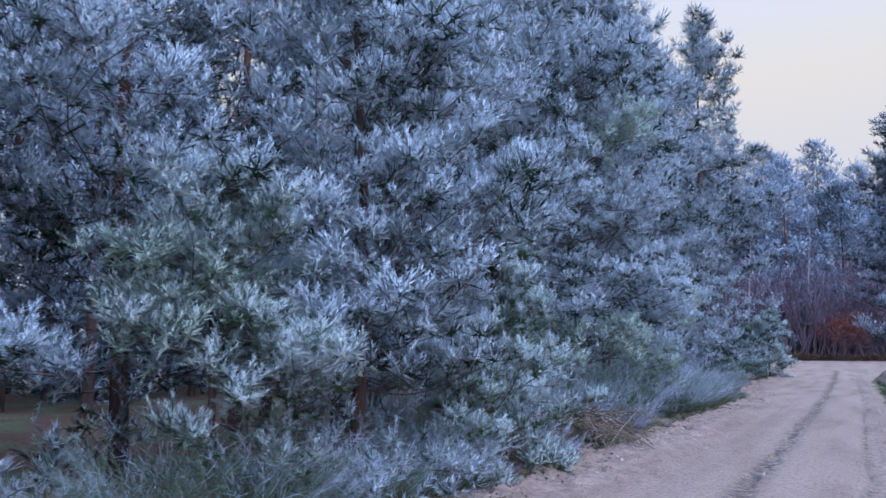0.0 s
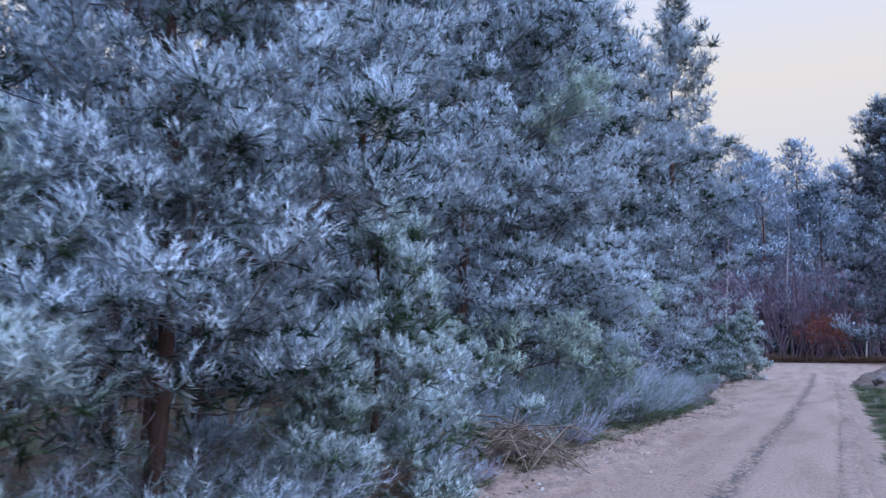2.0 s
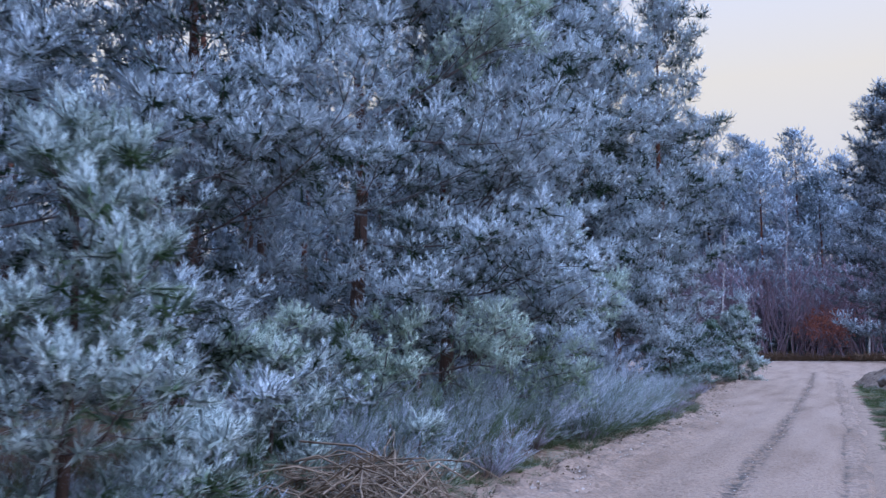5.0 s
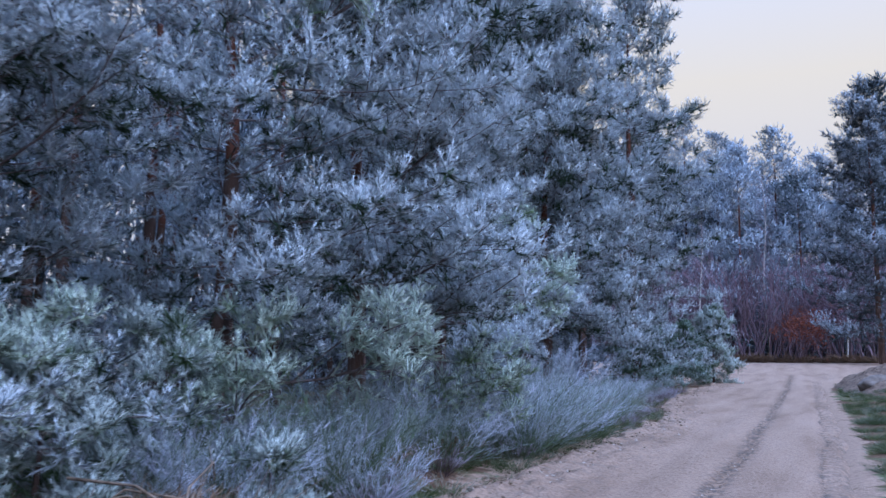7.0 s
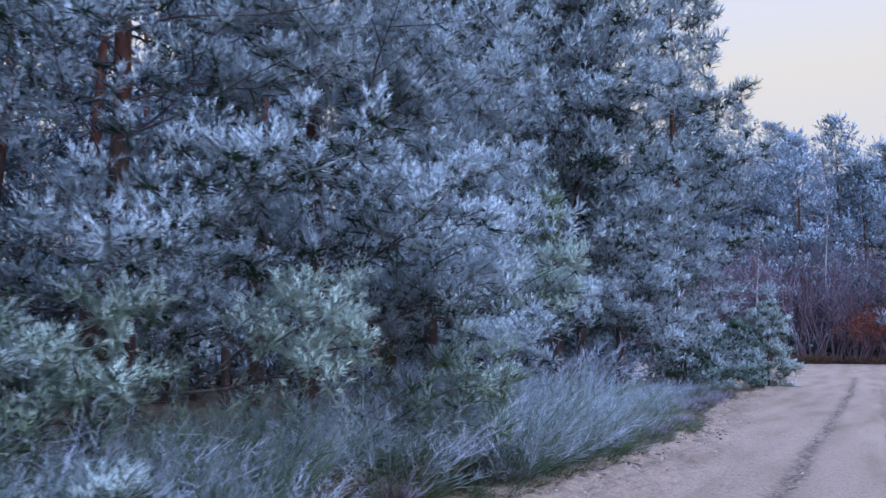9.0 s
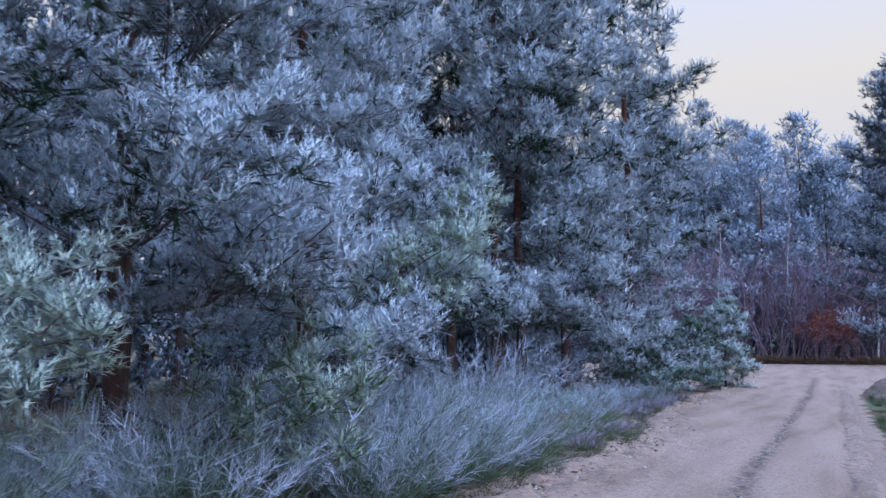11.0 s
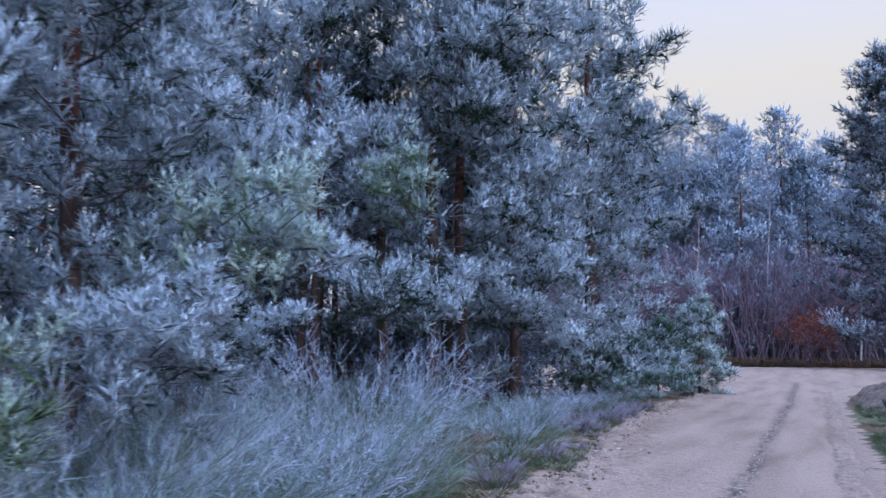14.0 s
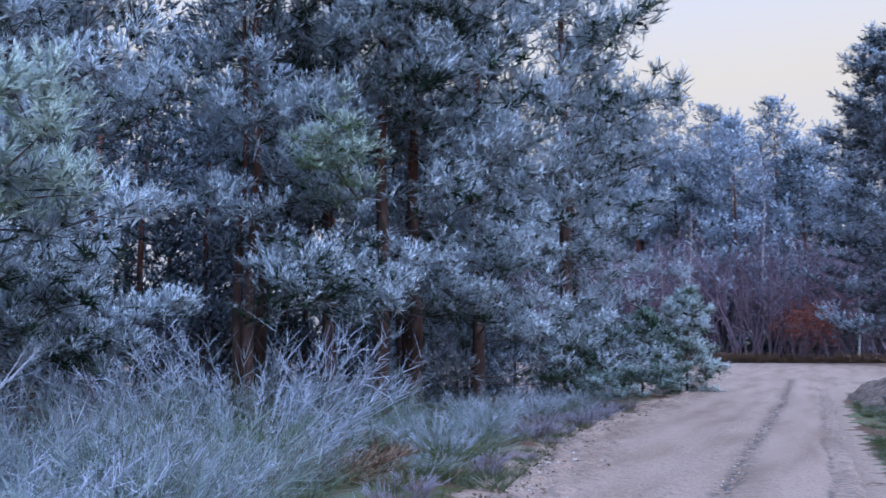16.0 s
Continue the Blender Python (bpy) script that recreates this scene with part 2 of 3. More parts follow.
    return rise(y) - 0.05 - 0.12 * inside + out * (0.17 + rough) + 0.12 * np.clip((x - 1.2) / 2.0, 0, 1) * np.clip((66 - y) / 6, 0, 1)


def grid_mesh(name, xs, ys, zf, mat):
    X, Y = np.meshgrid(xs, ys)
    Z = zf(X, Y)
    v = np.stack([X, Y, Z], -1).reshape(-1, 3)
    a = (np.arange(len(ys) - 1)[:, None] * len(xs) + np.arange(len(xs) - 1)[None]).ravel()
    return mesh_from(name, v, len(a), np.stack([a, a + 1, a + len(xs) + 1, a + len(xs)], -1), mat, True)


def tube(pts, r0, r1, sides=5):
    """Vertices and quads of a tapered tube along points."""
    pts = np.asarray(pts, float)
    n = len(pts)
    d = unit(np.gradient(pts, axis=0))
    ref = np.where(np.abs(d[:, 2:3]) > 0.9, [[1.0, 0, 0]], [[0, 0, 1.0]])
    u = unit(np.cross(d, ref))
    w = np.cross(d, u)
    a = np.arange(sides) / sides * 2 * np.pi
    r = np.linspace(r0, r1, n)[:, None, None]
    v = pts[:, None] + r * (np.cos(a)[None, :, None] * u[:, None] + np.sin(a)[None, :, None] * w[:, None])
    i = np.arange(n - 1)[:, None] * sides
    j = np.arange(sides)[None]
    k = (j + 1) % sides
    q = np.stack([i + j, i + k, i + sides + k, i + sides + j], -1).reshape(-1, 4)
    return v.reshape(-1, 3), q


def tubes_mesh(name, tubes, mat):
    vs, qs, o = [], [], 0
    for v, q in tubes:
        vs.append(v)
        qs.append(q + o)
        o += len(v)
    q = np.concatenate(qs)
    return mesh_from(name, np.concatenate(vs), len(q), q, mat, True)


SPINDLE = np.array([[0, 1, 2], [0, 2, 3], [0, 3, 1], [4, 2, 1], [4, 3, 2], [4, 1, 3]])


def needles_mesh(name, P, D, N, size, count, width, mat, tone, hearts=()):
    """Shoots from P along D, each a bottle brush: a slender core set with needles that lean forward. N is the way that
    the clump round the shoot faces; frost grows on the outer shoots and towards the tips, and low values also darken
    for shade. hearts: rows of place and radius of dark bursts inside the clumps, whose colour stands in for the shade
    there."""
    P, D, N, size, g = np.asarray(P, float), unit(np.asarray(D, float)), unit(np.asarray(N, float)), np.asarray(size, float), np.asarray(tone, float)
    n = len(P)
    s = size[:, None, None]
    u = rng.random((n, count, 1)) ** 0.85
    side = rng.normal(size=(n, count, 3))
    side -= (side * D[:, None]).sum(-1, keepdims=True) * D[:, None]
    side = unit(side)
    ang = 1.1 - 0.7 * u + 0.2 * rng.normal(size=(n, count, 1))
    d = D[:, None] * np.cos(ang) + side * np.sin(ang)
    b = P[:, None] + D[:, None] * s * (0.04 + 0.82 * u)
    tip = b + d * s * 0.31 * (0.7 + 0.6 * rng.random((n, count, 1)))
    face = unit(N[:, None] + 0.35 * side)
    w = np.cross(d, rng.normal(size=(n, count, 3)))
    w = unit(w) * width * 0.5 * s / np.median(size)
    w *= np.where((np.cross(2 * w, tip - b) * face).sum(-1, keepdims=True) < 0, -1.0, 1.0)
    v = np.stack([b - w, b + w, tip], 2).reshape(-1, 3)
    f = (g[:, None, None] * (0.66 + 0.4 * u) * np.array([[[0.85, 0.85, 1.15]]])).ravel()
    nv = np.repeat(face.reshape(-1, 3), 3, 0)
    tri = np.arange(n * count * 3).reshape(-1, 3)
    # the cores
    e1 = unit(np.cross(D, rng.normal(size=(n, 3))))
    e2 = np.cross(D, e1)
    q = size[:, None]
    ring = [D * q * 0.45 + (e1 * math.cos(a) + e2 * math.sin(a)) * q * 0.04 for a in (0, 2.094, 4.189)]
    cv = np.stack([P] + [P + o for o in ring] + [P + D * q * 0.92], 1)
    cn = np.stack([N - D] + [unit(o - D * q * 0.45) + N for o in ring] + [N + D], 1)
    ct = SPINDLE[None] + (len(v) + np.arange(n) * 5)[:, None, None]
    f = np.concatenate([f, (g[:, None] * np.array([[0.4, 0.7, 0.7, 0.7, 0.95]])).ravel()])
    v, nv, tri = np.concatenate([v, cv.reshape(-1, 3)]), np.concatenate([nv, unit(cn.reshape(-1, 3))]), np.concatenate([tri, ct.reshape(-1, 3)])
    # dark bursts within the clumps, coloured as the shade between shoots
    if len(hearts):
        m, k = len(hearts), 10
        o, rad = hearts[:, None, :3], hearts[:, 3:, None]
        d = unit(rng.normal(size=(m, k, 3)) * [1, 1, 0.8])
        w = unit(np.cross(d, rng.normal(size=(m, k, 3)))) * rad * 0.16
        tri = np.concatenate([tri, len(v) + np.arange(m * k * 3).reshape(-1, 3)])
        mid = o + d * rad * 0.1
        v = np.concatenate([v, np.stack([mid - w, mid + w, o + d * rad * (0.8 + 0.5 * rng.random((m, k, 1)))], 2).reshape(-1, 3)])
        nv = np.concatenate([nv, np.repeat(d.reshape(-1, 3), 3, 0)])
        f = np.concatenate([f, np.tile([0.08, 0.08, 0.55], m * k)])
    return mesh_from(name, v, len(tri), tri, mat, True, f, nv)


# ---- ground and road ----
def graded(lo, hi, step, far):
    inner = np.arange(lo, hi + step / 2, step)
    out = [far * (k / 9) ** 3 for k in range(1, 10)]
    return np.concatenate([[lo - o for o in reversed(out)], inner, [hi + o for o in out]])


ground = new("ground", grid_mesh("ground", graded(-14, 6, 0.16, 1800), np.concatenate([graded(-6, 70, 0.22, 1800)[:-9], np.arange(71.5, 150, 1.5), 150 + 1800 * (np.arange(1, 9) / 8) ** 3]), ground_z, FLOOR))
sand_cover = ground.data.attributes.new("sand", "FLOAT", "POINT")
gv = np.empty(len(ground.data.vertices) * 3, np.float32)
ground.data.vertices.foreach_get("co", gv)
gv = gv.reshape(-1, 3)
gap = np.maximum(road_left(gv[:, 1]) - gv[:, 0], gv[:, 0] - road_right(gv[:, 1]))
gap = np.where((gv[:, 1] > 58) & (gv[:, 1] < 103) & (gv[:, 0] > -40), np.minimum(gap, np.abs(gv[:, 1] - 80) / 11 - 2), gap)
sand_cover.data.foreach_set("value", np.clip(1.1 - gap / np.where(gv[:, 0] > -1.5, 0.55, 0.8), 0, 1).astype(np.float32))
tagged(ground, "brown needle-strewn forest floor with patches of grass", "ground", kind="structure")


def road_surface():
    ys = np.arange(-6, 72, 0.06)
    ts = np.linspace(0, 1, 72)
    L, R = road_left(ys)[:, None], road_right(ys)[:, None]
    flare = np.clip((ys - 63) / 9, 0, 1)[:, None] ** 2
    X = L - 3.5 * flare + (R + 4 * flare - L + 3.5 * flare) * ts[None]
    Y = np.broadcast_to(ys[:, None], X.shape)
    z = 0.012 * wobble(X, Y * 0.4, 3.0) + 0.006 * wobble(X, Y, 11.0, 1.0)
    drift = -0.012 * np.clip(Y - 30, 0, 50)
    for c, w, dep, rough in ((-1.35, 0.2, 0.035, 0.02), (0.1, 0.22, 0.03, 0.006), (-2.5, 0.45, 0.03, 0.004)):
        g = np.exp(-((X - c - drift - 0.06 * wobble(Y, Y * 0, 0.5, c)) / w) ** 2)
        z = z - g * (dep + rough * np.sin(Y * 24 + 5 * np.abs(X - c - drift) / w + 0.8 * wobble(X, Y, 3.0, c)))
    trod = np.clip(1 - (X - L) / 1.7, 0, 1) ** 0.7
    z += trod * (0.03 + 0.05 * wobble(X, Y * 0.5, 8.0, 3.0) + 0.045 * wobble(X, Y * 0.7, 15.0, 1.0) + 0.02 * wobble(X, Y, 29.0, 5.0))
    z += 0.016 * np.exp(-((X + 1.95 - drift) / 0.22) ** 2) * (1 + wobble(X, Y, 13.0, 2.0))
    z += np.clip(1 - (R - X) / 0.7, 0, 1) * (0.02 * wobble(X, Y * 0.6, 12.0, 4.0) - 0.03)
    z -= 0.03 * np.exp(-((X - R + 0.45) / 0.05) ** 2)
    edge = np.minimum(X - X[:, :1], X[:, -1:] - X)
    z -= 0.16 * np.clip(1 - edge / 0.16, 0, 1)
    v = np.stack([X, Y, z + rise(Y) + 0.01], -1).reshape(-1, 3)
    nx = len(ts)
    a = (np.arange(len(ys) - 1)[:, None] * nx + np.arange(nx - 1)[None]).ravel()
    rut = np.exp(-((X + 1.35 - drift - 0.06 * wobble(Y, Y * 0, 0.5, -1.35)) / 0.17) ** 2) + 0.8 * trod * (0.55 + 0.45 * wobble(X, Y, 7.0, 1.0)) + 0.7 * np.clip(1 - (R - X) / 0.5, 0, 1) + 0.8 * np.exp(-((X - R + 0.45) / 0.06) ** 2)
    return mesh_from("road", v, len(a), np.stack([a, a + 1, a + nx + 1, a + nx], -1), SAND, True, tone=rut)


tagged(new("road", road_surface()), "pale rutted sand track along the forest edge", "road", kind="structure")


def crossing_z(X, Y):
    e = np.minimum(Y - 62.0 - 1.2 * wobble(X, X * 0, 0.3), 101.0 + 0.8 * wobble(X, X * 0, 0.35, 1.0) - Y)
    return rise(Y) - 0.02 + 0.03 * wobble(X, Y, 0.8) - 0.2 * np.clip(1 - e / 2.5, 0, 1)


tagged(new("crossroad", grid_mesh("crossroad", np.arange(-40, 60, 0.7), np.arange(60, 103, 0.7), crossing_z, SAND)),
       "wide pale sand crossing beyond the track", "road", kind="structure")


# ---- pines ----
UP = np.array([0, 0, 1.0])


def bough(r, crv, sz, store, dense=1.0, wide=0.36, twigs=True, tone=1.0, fingers=10):
    """Foliage of one limb: side twigs that end in clumps of shoots, so that the limb carries a lumpy, flat-bottomed pad."""
    wood, P, D, N, S, G, hearts = store
    out = unit(crv[-1] - crv[0])
    L = float(np.linalg.norm(crv[-1] - crv[0]))
    sidev = unit(np.cross(UP, out))
    t = np.linspace(0, 1, len(crv))
    n = max(3, int(dense * 0.9 * L / sz + r.random()))
    q = 0.2 + 0.8 * (np.arange(n) + r.random(n)) / n
    o = np.stack([np.interp(q, t, crv[:, j]) for j in range(3)], -1)
    sgn = np.where(np.arange(n) % 2, 1.0, -1.0)[:, None]
    l2 = (np.clip(wide * L * (1.35 - q) * (0.55 + 0.75 * r.random(n)), 0.6 * sz, 1.1))[:, None]
    way = unit(out * 0.6 + sidev * sgn * 0.75 + UP * (0.1 + 0.55 * r.normal(size=(n, 1))))
    e = o + way * l2 + UP * 0.25 * l2
    long = l2[:, 0] > 2.2 * sz
    c = np.concatenate([e, (o + 0.45 * (e - o) + UP * 0.3 * sz)[long], crv[-1:], o[q > 0.5] + UP * 0.4 * sz])
    ax = np.concatenate([way, way[long], out[None], unit(way + UP)[q > 0.5]])
    m = len(c)
    # a clump: fingers that fan out from the twig's end, up and outwards
    u = unit(r.normal(size=(m, fingers, 3)) * [1, 1, 0.75] + 0.55 * ax[:, None] + 0.5 * UP)
    big = (0.8 + 0.55 * r.random((m, 1, 1)))
    P.append((c[:, None] + u * sz * big * (0.1 + 0.45 * r.random((m, fingers, 1)))).reshape(-1, 3))
    D.append((u + 0.4 * UP + 0.12 * r.normal(size=u.shape)).reshape(-1, 3))
    N.append((u + 0.25 * UP + 0.1 * out).reshape(-1, 3))
    S.append((sz * big * np.ones((m, fingers, 1))).ravel())
    far = ((c - crv[0]) @ out / L)[:, None]
    # upper shoots paler, undersides darker: frost, plus shade put into the colour
    G.append((tone * np.clip(0.36 + 0.3 * far + 0.55 * u[..., 2] + 0.15 * r.normal(size=(m, 1)), 0.0, 1.15)).ravel())
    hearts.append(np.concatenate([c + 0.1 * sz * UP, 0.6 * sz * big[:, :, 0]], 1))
    # dark unfrosted shoots further in, whose colour stands in for the pad's inner shade
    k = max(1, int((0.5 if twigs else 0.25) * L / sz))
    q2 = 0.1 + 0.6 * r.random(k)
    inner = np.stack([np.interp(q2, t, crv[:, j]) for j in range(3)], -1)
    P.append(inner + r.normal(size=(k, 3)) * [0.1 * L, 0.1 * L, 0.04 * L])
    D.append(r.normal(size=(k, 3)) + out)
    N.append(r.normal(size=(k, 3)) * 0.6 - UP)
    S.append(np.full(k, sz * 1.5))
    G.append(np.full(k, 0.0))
    if twigs:
        for a, b in zip(o, e):
            wood.append(tube([a, (a + b) / 2 - UP * 0.02, b], 0.003 + 0.0015 * L, 0.002, 3))


def pine(name, x, y, H, low, reach, seed, label, needles=40, size=0.15, width=0.007, road_side=True, whorl=0.55,
         lean=(0.0, 0.0), trunk_r=None, mats=None, group="frosted pines along the track", dense=2.0, droop=0.0, full=0.75, twigs=True, extra=(), split=True, fingers=10):
    """A pine: a tapered trunk, whorls of limbs with twigs, and rosettes of needles on the twigs.
    extra: single long boughs, as the height where they leave the trunk and the place of their tips."""
    mats = mats or (NEEDLE, BARK)
    r = np.random.default_rng(seed)
    z0 = float(ground_z(x, y)) - 0.05
    tree = base(name, x, y, z0, label, "tree", group)
    tr = trunk_r or (0.02 + 0.0095 * H)
    hs = np.linspace(0, H, 12)
    spine = np.stack([lean[0] * hs + 0.06 * np.sin(hs * 0.9 + seed), lean[1] * hs + 0.06 * np.cos(hs * 0.7 + seed), hs], -1)
    cut = 5
    part("trunk", tubes_mesh("trunk", [tube(spine[:cut], tr * 1.1, tr * 0.75, 9)], mats[1]), tree)
    part("upper_trunk", tubes_mesh("upper_trunk", [tube(spine[cut - 1:], tr * 0.75, 0.012, 7)], BARK_RED if H > 8 else mats[1]), tree)
    store, limbs = ([], [], [], [], [], [], []), []
    h = low
    while h < H - 0.12:
        t = (h - low) / max(H - low, 0.1)
        c = np.array([np.interp(h, hs, spine[:, k]) for k in range(3)])
        n = r.integers(5, 7)
        a0 = r.random() * 6.28
        for b in range(n):
            az = a0 + b / n * 6.28 + r.normal() * 0.3
            out = np.array([math.cos(az), math.sin(az), 0])
            face = 1.0 if not road_side else 0.72 + 0.36 * max(-0.3, out[0] * 0.9 - out[1] * 0.4)
            L = reach * (max(1 - t ** (1 / full - 0.2), 0.0) ** full * (0.88 if split else 0.96) + (0.12 if split else 0.04)) * (0.55 + 0.58 * r.random()) * face
            if L < 0.12 or (road_side and out[0] < -0.35 and r.random() < 0.75):
                continue
            sz = size * (1.0 if split else 1.0 - 0.25 * t) * (1.0 + 0.6 * min(1.0, max(0.0, (h - 4.5) / 1.5)) * road_side * (size < 0.3) * 0.85)
            el = -0.22 - droop + 0.9 * t + 0.25 * r.normal()
            s = np.linspace(0, 1, 7 if twigs else 4)[:, None]
            sidev = np.array([-out[1], out[0], 0])
            crv = c + out * L * s * math.cos(el) + UP * L * (s * math.sin(el) + 0.3 * s * s)
            crv = crv + sidev * L * (0.2 * r.normal() * s * s + 0.05 * r.normal() * np.sin(6 * s)) + UP * 0.04 * L * r.normal() * np.sin(5 * s)
            if split:
                store = ([], [], [], [], [], [], [])
                limbs.append(store)
            store[0].append(tube(crv, 0.005 + 0.0045 * L, 0.003, 5 if twigs else 3))
            bough(r, crv, sz, store, dense, 0.36, twigs, min(1.0, 0.55 + 0.6 * L / reach), fingers)
        h += whorl * (0.7 + 0.6 * r.random()) * (1.0 - 0.35 * t)
    store[1].append(np.repeat(spine[-1:], 6, 0))
    store[2].append(UP + r.normal(size=(6, 3)) * 0.4)
    store[3].append(UP + r.normal(size=(6, 3)) * 0.4)
    store[4].append(np.full(6, size))
    store[5].append(np.ones(6))
    for wood, *rest in limbs or [store]:
        P, D, N, S, G, hearts = (np.concatenate(c) for c in rest)
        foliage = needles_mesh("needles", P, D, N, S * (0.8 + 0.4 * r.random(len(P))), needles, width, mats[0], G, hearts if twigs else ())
        limb = part("limb" if split else "branchwork", tubes_mesh("limb", wood, TWIG), tree)
        part("needles" if split else "crown", foliage, limb if split else tree, "" if split else "frosted blue-green needles")
    for h, tip, green in extra:
        st = ([], [], [], [], [], [], [])
        c = np.array([np.interp(h, hs, spine[:, k]) for k in range(3)])
        e = np.array(tip, float) - [x, y, z0]
        s = np.linspace(0, 1, 8)[:, None]
        crv = c + (e - c) * s - UP * 0.35 * np.sin(s * math.pi) + r.normal(size=3) * 0.1 * np.sin(s * math.pi)
        st[0].append(tube(crv, 0.028, 0.005, 6))
        bough(r, crv, size, st, dense, 0.36, twigs, 1.0, fingers)
        # forks of the bough, which thicken its pad above, below and to the sides
        for q, drop, turn in ((2, 0.24, 0.5), (3, -0.4, -0.45), (3, 0.05, -0.7), (4, -0.2, 0.6)):
            o = crv[q]
            d = crv[-1] - o
            l = float(np.linalg.norm(d))
            f = o + d * (0.85 + 0.15 * r.random()) + UP * drop * min(l, 1.5) + np.array([-d[1], d[0], 0]) * turn * min(1.0, 1.4 / l) * 0.6
            fork = o + (f - o) * s + UP * 0.08 * l * np.sin(s * math.pi)
            st[0].append(tube(fork, 0.014, 0.004, 5))
            # the lowest fork is coloured darker, shade for the pad's underside
            bough(r, fork, size, st, dense * 0.85, 0.3, twigs, 1.0 - 0.5 * (drop < -0.2), fingers)
        limb = part("bough", tubes_mesh("bough", st[0], TWIG), tree, "long low bough reaching towards the track")
        P, D, N, S, G, hearts = (np.concatenate(c) for c in st[1:])
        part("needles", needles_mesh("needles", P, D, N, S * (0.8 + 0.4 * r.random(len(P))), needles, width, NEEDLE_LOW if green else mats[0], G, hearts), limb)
    return tree


SMALL = "young pine with frosted tufts of needles reaching down to the heather"
EDGE = "tall bushy pine at the forest edge, needles white with hoar frost"
# young pines in front of the forest edge: x, y, height, lowest limbs, reach
for i, (x, y, H, low, reach, green) in enumerate([
        (-4.8, 11.25, 3.2, 0.25, 1.25, True), (-5.5, 6.2, 3.0, 0.9, 1.6, True),
        (-5.2, 12.9, 1.3, 0.1, 0.7, True), (-4.6, 9.9, 1.7, 0.1, 0.7, True), (-6.0, 3.2, 3.2, 0.7, 1.6, False),
        (-5.0, 17.2, 0.7, 0.1, 0.4, True), (-5.9, 15.1, 1.5, 0.1, 0.9, True), (-6.5, 17.0, 1.9, 0.15, 1.0, True)]):
    pine("young_pine", x, y, H, low, reach, 100 + i, SMALL, 44, 0.18, 0.005, whorl=0.38, fingers=9, dense=0.75, mats=(NEEDLE_GREEN if green else NEEDLE, BARK), group="young pines by the track")
# the edge of the forest
for i, (x, y, H, low, reach, extra) in enumerate([
        (-5.1, 8.2, 6.8, 0.7, 1.9, ((2.3, (-3.2, 8.7, 3.4), False), (2.2, (-3.95, 7.5, 3.5), False))),
        (-7.6, 3.0, 9.5, 1.0, 2.9, ()), (-7.5, 7.0, 9.0, 1.2, 2.9, ((2.0, (-4.9, 5.6, 2.3), True),)), (-7.7, 11.8, 10.5, 1.3, 2.8, ((1.6, (-5.4, 13.0, 1.9), False),)),
        (-7.4, 15.2, 10.0, 1.5, 2.8, ((3.6, (-5.1, 14.0, 4.4), False), (1.4, (-5.6, 14.9, 1.7), True))),
        (-7.0, 18.8, 11.5, 2.1, 3.0, ((1.3, (-4.5, 19.6, 2.05), True), (1.2, (-5.6, 17.3, 1.75), True), (5.4, (-4.1, 19.7, 7.2), True))),
        (-7.1, 22.4, 12.5, 2.2, 3.1, ((1.2, (-4.5, 23.2, 1.35), True), (4.2, (-4.8, 22.0, 5.6), False), (2.2, (-4.0, 21.9, 2.9), False), (2.9, (-4.0, 20.7, 3.5), False))),
        (-7.2, 26.0, 11.5, 2.3, 2.8, ((2.4, (-4.5, 26.3, 3.15), True), (1.6, (-4.9, 25.0, 1.9), False))),
        (-11.0, 31.0, 12.5, 1.8, 3.0, ((2.0, (-8.5, 30.0, 2.6), False), (1.6, (-9.0, 31.6, 1.9), False)))]):
    pine("pine_tree", x, y, H, low, reach, 200 + i, EDGE, 25, 0.20, 0.0068, full=0.5, whorl=0.42, dense=0.6, extra=extra, fingers=11)
for i, (x, y, H, low, reach, extra) in enumerate([
        (-10.55, 42.0, 18.0, 2.8, 4.0, ((2.9, (-8.9, 35.0, 2.9), False), (2.8, (-8.5, 37.8, 3.0), False), (2.8, (-7.8, 42.4, 3.1), False), (5.3, (-9.5, 37.4, 6.3), True))),
        (-9.2, 45.2, 16.5, 1.0, 3.6, ((2.2, (-6.8, 41.8, 4.4), False),)), (-8.0, 50.4, 20.5, 1.7, 3.7, ()),
        (-12.5, 47.5, 20.0, 3.0, 4.0, ()), (-13.2, 40.0, 15.0, 5.0, 2.6, ()), (-15.5, 43.6, 19.0, 6.0, 3.0, ()), (-9.0, 55.0, 14.0, 1.6, 2.6, ()), (-9.95, 42.7, 17.0, 7.0, 2.6, ()), (-12.3, 42.2, 17.0, 7.5, 2.6, ())]):
    pine("pine_tree", x, y, H, low, reach, 300 + i, EDGE, 17, 0.29, 0.010, whorl=0.78, full=0.45, dense=0.62, extra=extra, fingers=9)
# the low pines at the corner of the crossing
for i, (x, y, H, reach) in enumerate([(-5.5, 60.0, 4.2, 1.7), (-6.9, 57.4, 3.0, 1.7), (-7.7, 54.0, 2.6, 1.6), (-7.9, 50.4, 2.2, 1.5)]):
    pine("young_pine", x, y, H, 0.35, reach, 400 + i, "low spreading pine at the corner of the crossing, lightly frosted", 18, 0.22, 0.013, whorl=0.4, dense=1.1, mats=(NEEDLE_GREEN if i == 0 else NEEDLE_CORNER, BARK),
         road_side=False, group="young pines by the track")


